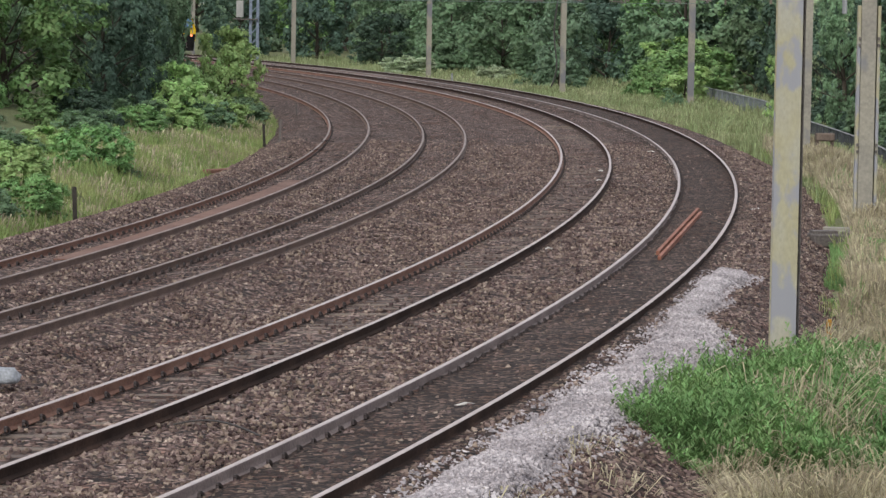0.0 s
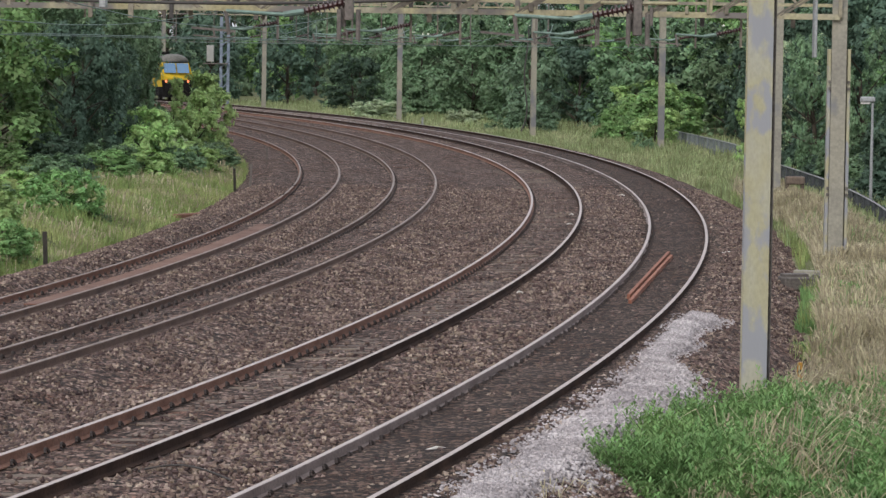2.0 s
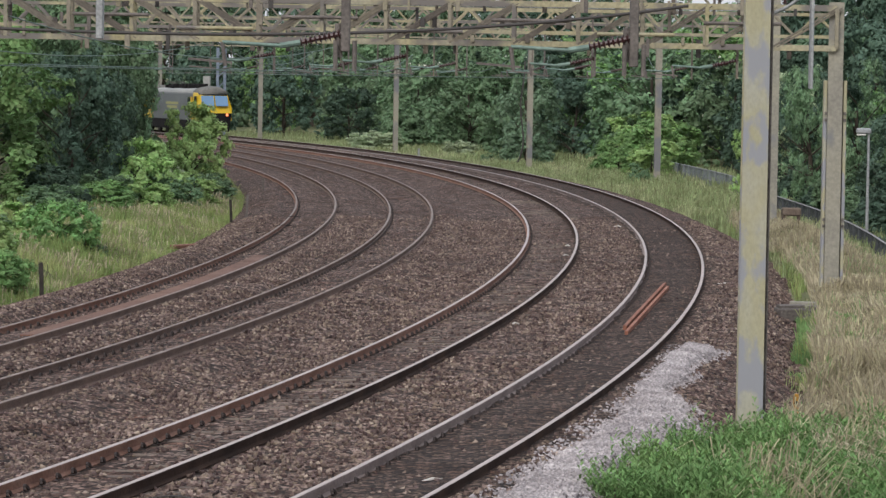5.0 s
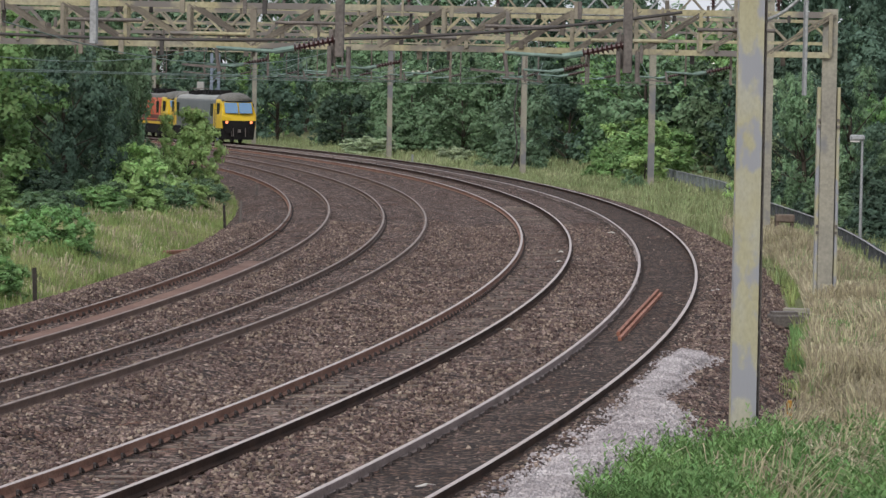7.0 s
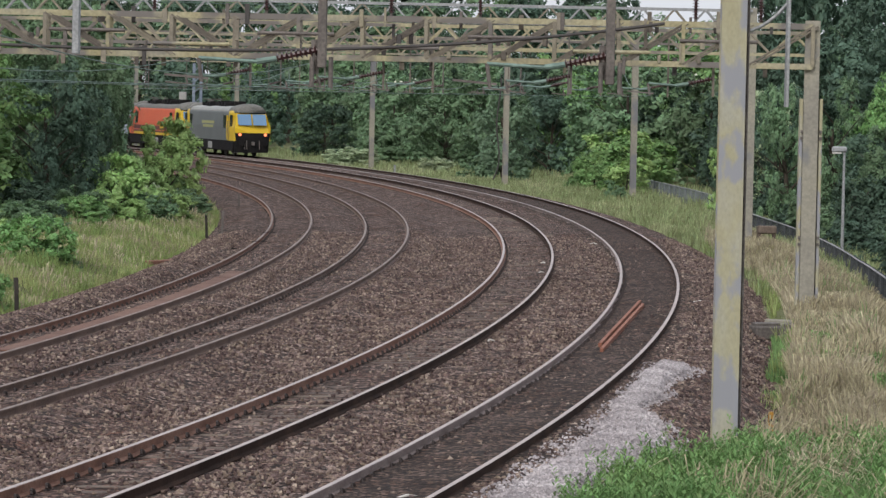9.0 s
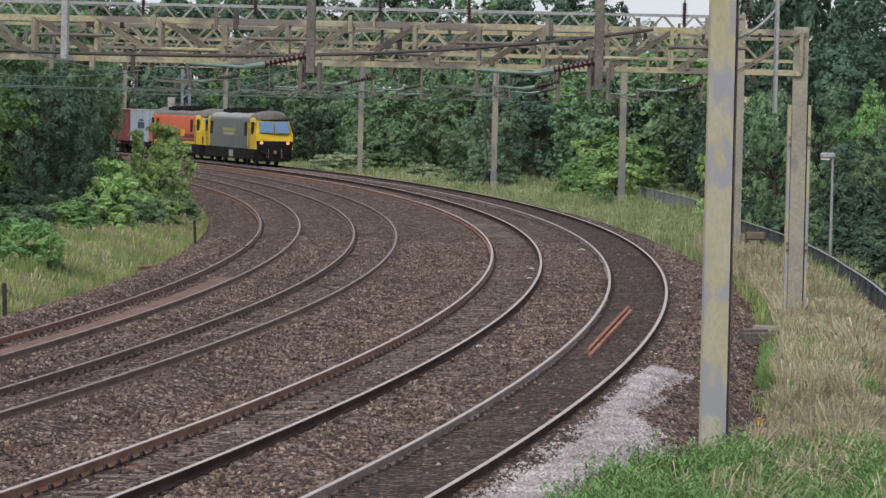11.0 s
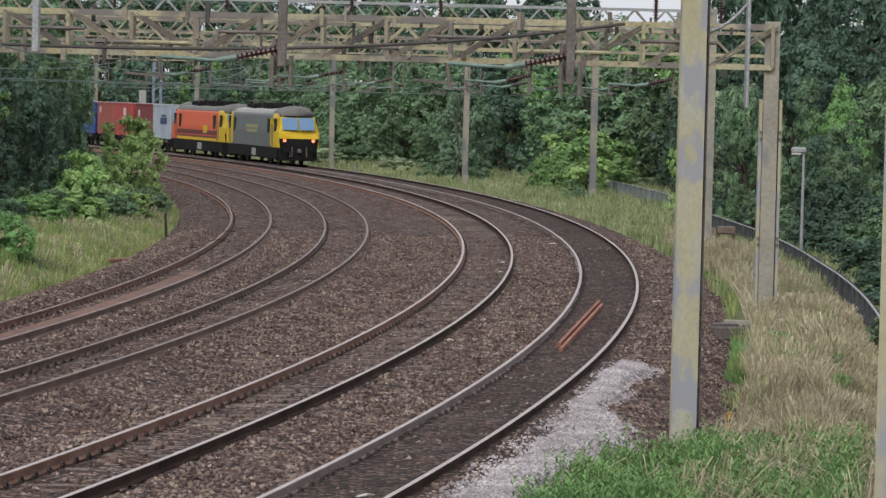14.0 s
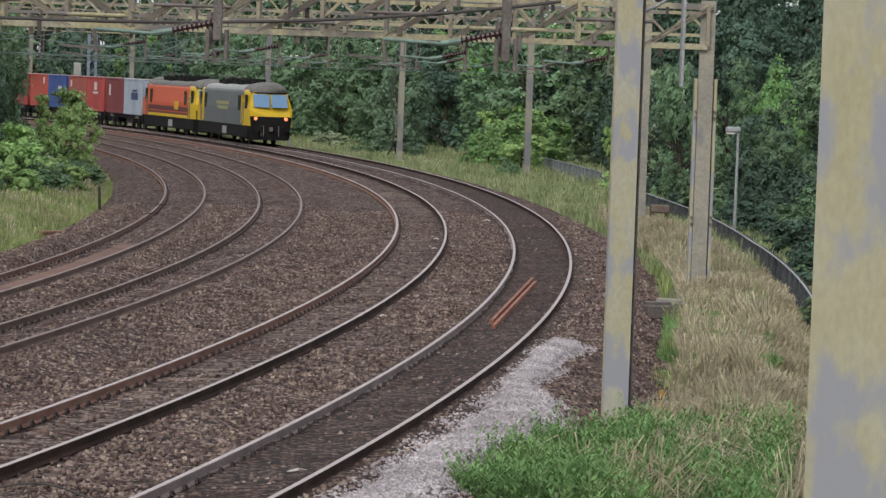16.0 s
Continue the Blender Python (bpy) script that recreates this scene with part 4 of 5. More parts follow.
    wire("mast_cable", "dark cable looping down the mast", [(x + 0.35 * math.sin(u * 7.0) * (1 - u) - 0.5 * (1 - u) ** 2, y - 0.25, -0.35 + 6.3 * u) for u in np.linspace(0, 1, 22)], 0.05, CABLE)
    # arms under each portal
    for s in SUPPORTS[2:9]:
        t = empty("registration_arms", Matrix(), "brown insulators and green arms above the tracks", "insulator arm", "arms under the portals")
        for k in range(4):
            x, y, h = along(s, off_track(k, s) - 1.5)
            top = 5.6 if s == 89 else 7.2
            bm = bmesh.new()
            bar(bm, (x, y, 4.9), (x, y, top), 0.06)
            part("drop_post", bm, STEEL if k % 2 else GRIME, t)
            arm(t, x, y, 5.35, 1.6, 0.45, 1.0)
    # wires: contact, catenary and droppers over each track
    v_truss(107.0, -4.86, 26.0, 6.2, 6.85, LATTICE, "second yellow-painted lattice portal over the tracks", 1.25)
    for k in range(4):
        held = SUPPORTS[1:] if k > 1 else SUPPORTS[2:]
        for z0, sag, name, label, r in ((4.9, 0.0, "contact_wire", "green-tinted contact wire above its track", 0.009), (5.62, 0.5, "catenary_wire", "sagging green-tinted catenary wire", 0.01)):
            pts = []
            for a, b in zip(held, held[1:]):
                for u in np.linspace(0, 1, 9)[:-1]:
                    s = a + (b - a) * u
                    x0, y0, _ = along(a, off_track(k, a))
                    x1, y1, _ = along(b, off_track(k, b))
                    pts.append((x0 + (x1 - x0) * u, y0 + (y1 - y0) * u, z0 - 4 * sag * u * (1 - u)))
            wire(name, label, pts, r, COPPER)
    wire("feeder_cable", "thick dark feeder cable slung below the portal", [(-17.3 + 22.6 * u, 88.25, 6.05 - 0.95 * u + 1.56 * u ** 2.9) for u in np.linspace(0, 1, 28)], 0.045, CABLE)
    wire("feeder_cable", "pale cable rising to the mast", [(4.34 + 1.7 * u, 53.25, 5.8 + 0.35 * u + 2.45 * u ** 2.2) for u in np.linspace(0, 1, 14)], 0.03, GALV)
    wire("earth_wire", "thin wire slung above the far portals", [(*[float(v) for v in along(125.5, 27 - 31.4 * u)[:2]], 8.0 - 0.7 * u * (1 - u)) for u in np.linspace(0, 1, 16)], 0.02, COPPER)


overhead()


# ---- the train ----
def train_s(t):
    return 311.5 - 4.4 * t - 0.067 * t * t


TIMES = [i * 0.5 for i in range(33)]


def vehicle_rows(back, rear, lift=0.0):
    """Rows for a vehicle whose middle is that far behind the train's front; bogies at +-rear set its heading."""
    rows = []
    for t in TIMES:
        s = train_s(t) + back
        a, b = [along(v, off_track(0, v)) for v in (s - rear, s + rear)]
        h = math.degrees(math.atan2(a[1] - b[1], a[0] - b[0]))
        rows.append((float(t), pose((a[0] + b[0]) / 2, (a[1] + b[1]) / 2, 0.045 + lift, 0, 0, h - 90)))
    return rows


LOCO_GREY = material("loco_grey", [(0.13, 0.145, 0.15), (0.17, 0.185, 0.185)], 0.6, 0.45, 0, 0.05, 8, wear=0.15)
PALE_GREY = material("loco_pale_grey", [(0.34, 0.34, 0.32), (0.42, 0.42, 0.4)], 0.6, 0.5, 0, 0.05, 8, wear=0.15)
YELLOW = material("warning_yellow", [(0.78, 0.52, 0.02), (0.85, 0.58, 0.03)], 0.8, 0.4, 0, 0.03, 8, wear=0.15)
ORANGE = material("loco_orange", [(0.74, 0.12, 0.045), (0.8, 0.15, 0.055)], 0.7, 0.45, 0, 0.03, 8, wear=0.15)
MAROON = material("maroon_stripe", [(0.13, 0.03, 0.03), (0.17, 0.04, 0.035)], 0.7, 0.5, 0, 0.03, 8, wear=0.15)
BLACK = material("underframe_black", [(0.008, 0.008, 0.009), (0.022, 0.02, 0.019)], 1.5, 0.8, 0, 0.2, 10, spec=0.15)
ROOF = material("roof_grey", [(0.17, 0.165, 0.15), (0.24, 0.23, 0.21)], 1.0, 0.7, 0, 0.1, 10)
# The pane's blue base colour stands in for reflected sky.
GLASS = plain("windscreen", (0.1, 0.2, 0.33), 0.12, 0.0, spec=1.0)
DARK_GLASS = plain("side_window", (0.015, 0.017, 0.02), 0.15)
LAMP = plain("lit_headlight", (1.0, 0.24, 0.1), 0.3, glow=1.0)
WHEEL = material("wheel_steel", [(0.05, 0.045, 0.04), (0.1, 0.09, 0.08)], 2, 0.6, 0.5, 0.1, 20)


def section(w0, w1, z0, zc, z1, n=7):
    """Half profile of a vehicle body from floor to roof, mirrored: straight side to zc, then a rounded roof."""
    pts = [(w0, z0), (w0, (z0 + zc) / 2), (w1, zc)]
    for i in range(1, n):
        a = i / (n - 1) * math.pi / 2
        pts.append((w1 * math.cos(a) ** 0.8, zc + (z1 - zc) * math.sin(a)))
    return pts + [(-x, z) for x, z in reversed(pts[:-1])]


def loft(stations):
    """A closed body through profiles at given y, each a list of (x, z) of one length; y may depend on z through a rake."""
    bm = bmesh.new()
    rings = [[bm.verts.new((x, y - rake * max(0.0, z - knee), z)) for x, z in prof] for y, rake, knee, prof in stations]
    for a, b in zip(rings, rings[1:]):
        for i in range(len(a)):
            j = (i + 1) % len(a)
            bm.faces.new((a[i], a[j], b[j], b[i]))
    bm.faces.new(rings[0][::-1]), bm.faces.new(rings[-1])
    bmesh.ops.recalc_face_normals(bm, faces=bm.faces[:])
    return bm


def bogie(parent, y, half=1.35, wheel_r=0.57, spin=None):
    b = part("bogie", soft_box(-1.05, 1.05, y - half - 0.75, y + half + 0.75, 0.42, 0.82, 0.06), BLACK, parent, "black bogie frame")
    for sx in (-1, 1):
        for dy in (-half, half):
            part("axle_box", box(bmesh.new(), sx * 1.12 - 0.1, sx * 1.12 + 0.1, y + dy - 0.18, y + dy + 0.18, 0.38, 0.74), BLACK, b)
        for dy in (-0.3, 0.3):
            part("spring", tube(bmesh.new(), (sx * 1.1, y + dy, 0.75), (sx * 1.1, y + dy, 1.15), 0.1), STEEL, b)
    for dy in (-half, half):
        bm = bmesh.new()
        for sx in (-1, 1):
            tube(bm, (sx * 0.68, 0, 0), (sx * 0.81, 0, 0), wheel_r, n=20)
            tube(bm, (sx * 0.66, 0, 0), (sx * 0.68, 0, 0), wheel_r + 0.03, n=20)
            for a in range(4):
                box(bm, sx * 0.81, sx * 0.83, -0.05, 0.05, 0.12, wheel_r - 0.1, pose(0, 0, 0, a * 90))
        tube(bm, (-0.7, 0, 0), (0.7, 0, 0), 0.09)
        w = part("wheelset", bm, WHEEL, parent, "steel wheelset")
        WHEELS.append((w, 0.0, y + dy, wheel_r))
    return b


WHEELS = []


def loco(grey, label, back):
    """A rounded electric locomotive with a raked cab at each end."""
    t = empty("locomotive", Matrix(), label, "locomotive", "two locomotives")
    side = LOCO_GREY if grey else ORANGE
    main = section(1.37, 1.28, 1.15, 3.2, 3.62)
    part("body", loft([(-7.0, 0, 2, main), (7.0, 0, 2, main)]), side, t, "smooth side panels", False)
    for e in (1, -1):
        full, nose = section(1.37, 1.28, 1.15, 3.2, 3.62), section(1.33, 1.12, 1.15, 3.15, 3.58)
        bm = loft([(7.0, 0, 2, full), (7.9, 0.0, 2.3, section(1.36, 1.24, 1.15, 3.2, 3.62)), (9.25, 0.55, 2.2, nose)])
        if e < 0:
            bmesh.ops.rotate(bm, verts=bm.verts[:], cent=(0, 0, 0), matrix=Matrix.Rotation(math.pi, 3, "Z"))
        cab = part("cab", bm, YELLOW if grey or e > 0 else ORANGE, t, "yellow cab end" if grey or e > 0 else "orange cab end")
        m = Matrix.Rotation(0 if e > 0 else math.pi, 4, "Z")
        # roof dome of the cab
        bm = loft([(6.6, 0, 2, section(1.24, 1.22, 3.22, 3.3, 3.8)), (7.8, 0, 2, section(1.2, 1.18, 3.22, 3.32, 3.88)), (8.75, 0, 2, section(1.14, 1.1, 3.22, 3.3, 3.66))])
        bmesh.ops.transform(bm, matrix=m, verts=bm.verts[:])
        part("cab_roof", bm, ROOF, cab, "grey domed cab roof", True)
        # two panes, laid on the raked front
        rake = math.degrees(math.atan(0.55))
        for sx in (-1, 1):
            q = m @ pose(0, 9.25 + 0.012, 2.2, 0, 0, 0) @ pose(0, 0, 0, rake, 0, 0)
            bm = box(bmesh.new(), sx * 0.56 - 0.5, sx * 0.56 + 0.5, -0.02, 0.03, 0.12, 1.02, q)
            part("windscreen", bm, GLASS, cab, "windscreen pane with a blue reflection in its colour")
            bm = box(bmesh.new(), sx * 1.34 - 0.035, sx * 1.34 + 0.035, 7.7, 8.3, 2.2, 3.05, m)
            part("side_window", bm, DARK_GLASS, cab, "dark cab side window")
            bm = bmesh.new()
            for y in (7.15, 7.62):
                tube(bm, m @ Vector((sx * 1.42, y, 1.2)), m @ Vector((sx * 1.42, y, 2.6)), 0.02, n=6)
            part("handrail", bm, STEEL, cab)
            lamp = bmesh.new()
            tube(lamp, m @ Vector((sx * 0.95, 9.2, 1.62)), m @ Vector((sx * 0.95, 9.32, 1.62)), 0.11, n=12)
            lit = grey and e > 0
            part("headlight", lamp, LAMP if lit else STEEL, cab, "glowing headlight" if lit else "unlit headlight")
            buf = bmesh.new()
            tube(buf, m @ Vector((sx * 0.87, 9.2, 1.05)), m @ Vector((sx * 0.87, 9.62, 1.05)), 0.1)
            tube(buf, m @ Vector((sx * 0.87, 9.62, 1.05)), m @ Vector((sx * 0.87, 9.68, 1.05)), 0.24, n=14)
            part("buffer", buf, BLACK, t)
        bm = box(bmesh.new(), -1.15, 1.15, 9.12, 9.24, 3.02, 3.2, m @ pose(0, -0.55, 0.12))
        part("destination_panel", bm, DARK_GLASS, cab)
        bm = loft([(8.0, 0, 2, [(1.3, 0.3), (1.34, 1.75), (-1.34, 1.75), (-1.3, 0.3)]), (9.29, 0, 2, [(1.15, 0.3), (1.31, 1.74), (-1.31, 1.74), (-1.15, 0.3)])])
        bmesh.ops.transform(bm, matrix=m, verts=bm.verts[:])
        part("apron", bm, BLACK, cab, "black buffer beam and apron")
        bm = bmesh.new()
        box(bm, -0.1, 0.1, 9.25, 9.55, 0.85, 1.1, m)
        for x in (-0.5, 0.45, 0.6):
            tube(bm, m @ Vector((x, 9.3, 1.2)), m @ Vector((x, 9.42, 0.55)), 0.035, n=6)
        part("coupling", bm, STEEL, t)
        if grey:
            for sx in (-1, 1):
                bm = box(bmesh.new(), sx * 1.365 - 0.012, sx * 1.365 + 0.012, 6.55, 7.0, 1.25, 3.0, m)
                part("door", bm, YELLOW, t, "yellow cab door")
    for sx in (-1, 1):
        for y in (-6.1, 5.9):
            bm = box(bmesh.new(), sx * 1.365 - 0.012, sx * 1.365 + 0.012, y - 0.4, y + 0.4, 2.05, 3.0)
            part("grille", bm, DARK_GLASS, t, "dark louvred grille")
        if grey:
            bm = bmesh.new()
            for z, y0, y1 in ((2.35, -2.0, 2.4), (2.05, -1.6, 2.0)):
                box(bm, sx * 1.378 - 0.006, sx * 1.378 + 0.006, y0, y1, z, z + 0.2)
            part("lettering_bars", bm, plain("dull_yellow_bars", (0.3, 0.3, 0.13), 0.6), t, "faded yellow lettering bars")
        else:
            for z0, z1, mat, name in ((1.16, 1.36, YELLOW, "yellow_band"), (1.36, 1.5, MAROON, "lower_stripe"), (1.58, 1.9, MAROON, "upper_stripe")):
                bm = box(bmesh.new(), sx * 1.372 - 0.012, sx * 1.372 + 0.012, -7.0, 7.0, z0, z1)
                part(name, bm, mat, t)
            bm = box(bmesh.new(), sx * 1.378 - 0.012, sx * 1.378 + 0.012, 2.2, 3.6, 1.7, 2.25)
            part("emblem_plate", bm, YELLOW, t, "yellow emblem plate")
    # roof: pale cant rail, well with black gear, two pantographs folded
    bm = loft([(-6.7, 0, 2, section(1.25, 1.2, 3.25, 3.45, 3.68)), (6.7, 0, 2, section(1.25, 1.2, 3.25, 3.45, 3.68))])
    part("roof", bm, PALE_GREY if grey else ROOF, t, "pale grey roof" if grey else "dull grey roof")
    rng = random.Random(3)
    for i in range(9):
        y = -5.2 + i * 1.2
        part("roof_gear", soft_box(-0.7 + rng.uniform(0, 0.5), 0.3 + rng.uniform(0, 0.6), y - 0.28, y + 0.2, 3.6, 3.8 + rng.uniform(0, 0.28), 0.03), BLACK, t)
    pan = part("pantograph", bar(bmesh.new(), (-0.55, -4.6, 3.95), (0.55, -4.6, 3.95), 0.1), BLACK, t, "folded pantograph")
    for a, b in (((-0.4, -4.6, 3.95), (-0.3, -2.9, 4.02)), ((0.4, -4.6, 3.95), (0.3, -2.9, 4.02)), ((-0.3, -2.9, 4.02), (-0.5, -4.3, 4.12)), ((0.3, -2.9, 4.02), (0.5, -4.3, 4.12)), ((-0.8, -4.3, 4.14), (0.8, -4.3, 4.14))):
        part("pantograph_arm", bar(bmesh.new(), a, b, 0.05), STEEL, pan)
    part("underframe", soft_box(-1.25, 1.25, -2.0, 2.0, 0.45, 1.18, 0.05), BLACK, t, "black equipment boxes")
    for sx in (-1, 1):
        part("sole_bar", soft_box(sx * 1.28 - 0.06, sx * 1.28 + 0.06, -8.7, 8.7, 0.4, 1.17, 0.02), BLACK, t)
        part("battery_box", soft_box(sx * 1.28 - 0.05, sx * 1.28 + 0.05, 0.2, 1.6, 0.5, 0.98, 0.02), PALE_GREY, t, "pale equipment cover").location.x = sx * 0.03
    bogie(t, 5.3), bogie(t, -5.3)
    return t, vehicle_rows(back, 5.3)


def flat_wagon(back, length):
    t = empty("flat_wagon", Matrix(), "black skeletal flat wagon carrying containers", "wagon", "flat wagons of the train")
    for sx in (-1, 1):
        part("side_beam", soft_box(sx * 1.0 - 0.1, sx * 1.0 + 0.1, -length / 2, length / 2, 0.72, 1.02, 0.02), BLACK, t)
        for e in (-1, 1):
            bm = tube(bmesh.new(), (sx * 0.87, e * length / 2, 0.95), (sx * 0.87, e * (length / 2 + 0.3), 0.95), 0.14)
            part("buffer", bm, BLACK, t)
    for i in range(7):
        y = -length / 2 + 0.2 + i * (length - 0.4) / 6
        part("cross_beam", soft_box(-1.0, 1.0, y - 0.1, y + 0.1, 0.76, 1.0, 0.02), BLACK, t)
    part("brake_gear", soft_box(-0.7, 0.7, -1.4, 1.2, 0.35, 0.74, 0.05), STEEL, t)
    bogie(t, length / 2 - 2.0, 0.9, 0.46), bogie(t, -length / 2 + 2.0, 0.9, 0.46)
    return t, vehicle_rows(back, length / 2 - 2.0)


def container(mat, label, back, marks, ladder=False):
    """A 20 ft steel container: corner posts, rails, ribbed panels and door bars; writing as plain bars."""
    L, W, H = 6.06, 1.22, 2.6
    t = empty("shipping_container", Matrix(), label, "shipping container", "containers on the train")
    for sx in (-1, 1):
        bm = bmesh.new()
        n = 22
        xs = [sx * (W - (0.035 if i % 2 else 0.0)) for i in range(n)]
        for i in range(n - 1):
            y0, y1 = -L / 2 + 0.1 + i * (L - 0.2) / (n - 1), -L / 2 + 0.1 + (i + 1) * (L - 0.2) / (n - 1)
            a = [bm.verts.new(v) for v in ((xs[i], y0, 0.12), (xs[i + 1], y1, 0.12), (xs[i + 1], y1, H - 0.1), (xs[i], y0, H - 0.1))]
            bm.faces.new(a if sx > 0 else a[::-1])
        part("side_panel", bm, mat, t, "ribbed steel side")
    for e in (-1, 1):
        part("end_panel", soft_box(-W + 0.05, W - 0.05, e * (L / 2 - 0.06) - 0.03, e * (L / 2 - 0.06) + 0.03, 0.1, H - 0.08, 0.01), mat, t)
        for sx in (-1, 1):
            part("corner_post", soft_box(sx * W - 0.09, sx * W + 0.015, e * L / 2 - 0.09, e * L / 2 + 0.09, 0, H, 0.015) if sx > 0 else soft_box(-W - 0.015, -W + 0.09, e * L / 2 - 0.09, e * L / 2 + 0.09, 0, H, 0.015), mat, t)
        for x in (-0.6, -0.2, 0.2, 0.6):
            bm = tube(bmesh.new(), (x, e * L / 2, 0.15), (x, e * L / 2, H - 0.15), 0.03, n=6)
            part("locking_bar", bm, GALV, t)
    for sx in (-1, 1):
        for z in (0.06, H - 0.06):
            part("rail", soft_box(sx * W - 0.05, sx * W + 0.02, -L / 2, L / 2, z - 0.06, z + 0.06, 0.01), mat, t)
    # The top is pale grey whatever the box's own colour.
    part("top_panel", soft_box(-W, W, -L / 2, L / 2, H - 0.06, H - 0.01, 0.01), PALE_GREY, t, "pale grey container roof")
    part("floor_panel", soft_box(-W, W, -L / 2, L / 2, 0.0, 0.1, 0.01), BLACK, t)
    for y, z, w, h, color in marks:
        for sx in (-1, 1):
            bm = box(bmesh.new(), sx * (W + 0.004) - 0.01, sx * (W + 0.004) + 0.01, y - w / 2, y + w / 2, z - h / 2, z + h / 2)
            part("lettering_bar", bm, color, t)
    return t, vehicle_rows(back, 3.0, 1.02)


def painted(name, a):
    return material(name, [tuple(v * 0.8 for v in a), a, tuple(min(1, v * 1.15) for v in a)], 0.5, 0.6, 0, 0.1, 6, spots=(tuple(v * 0.45 + 0.03 for v in a), 0.8, 0.66), wear=0.25)


WHITE, NAVY = plain("white_lettering", (0.5, 0.47, 0.45), 0.6), plain("navy_lettering", (0.03, 0.05, 0.12), 0.6)
BOXES = [
    (painted("pale_grey_box", (0.42, 0.48, 0.55)), "pale blue-grey shipping container with dark lettering bars", [(0.6, 1.35, 2.2, 0.5, NAVY), (0.6, 1.75, 1.6, 0.15, NAVY)]),
    (painted("maroon_box", (0.22, 0.045, 0.045)), "dark maroon ribbed steel shipping container", [(-1.9, 1.7, 0.5, 0.8, WHITE)]),
    (painted("red_box", (0.45, 0.07, 0.06)), "red shipping container with white lettering bars", [(0.2, 1.9, 0.9, 0.6, WHITE), (0.2, 1.4, 1.8, 0.16, WHITE)]),
    (painted("brick_box", (0.38, 0.1, 0.075)), "faded brick-red shipping container", [(-2.2, 2.0, 0.5, 0.5, WHITE)]),
    (painted("blue_box", (0.04, 0.09, 0.3)), "deep blue ribbed steel shipping container", [(1.0, 1.6, 1.2, 0.25, WHITE)]),
    (painted("scarlet_box", (0.52, 0.085, 0.055)), "scarlet shipping container with a white mark", [(1.6, 2.1, 0.5, 0.5, WHITE)]),
    (painted("crimson_box", (0.42, 0.06, 0.06)), "crimson ribbed steel shipping container", [(0, 1.8, 1.2, 0.3, WHITE)]),
    (painted("rust_box", (0.36, 0.11, 0.07)), "rust-brown ribbed steel shipping container", [(0, 1.8, 1.2, 0.3, WHITE)]),
]
MOVING = [loco(True, "grey electric locomotive with yellow cab ends and lit headlight", 9.4), loco(False, "orange electric locomotive with maroon stripes and yellow cab ends", 28.6)]
for i in range(4):
    MOVING.append(flat_wagon(44.9 + i * 13.4, 12.7))
    for j in (0, 1):
        paint, text, marks = BOXES[2 * i + j]
        MOVING.append(container(paint, text, 44.9 + i * 13.4 + (-3.1 if j == 0 else 3.1), marks))


# ---- small things beside the line ----
FRESH_RUST = material("fresh_rust", [(0.3, 0.115, 0.07), (0.4, 0.17, 0.11), (0.46, 0.23, 0.16)], 1.2, 0.85, 0.0, 0.2, 25)
PLATE = material("plate_rust", [(0.17, 0.085, 0.06), (0.24, 0.125, 0.09), (0.29, 0.165, 0.12)], 0.8, 0.8, 0.1, 0.2, 20)


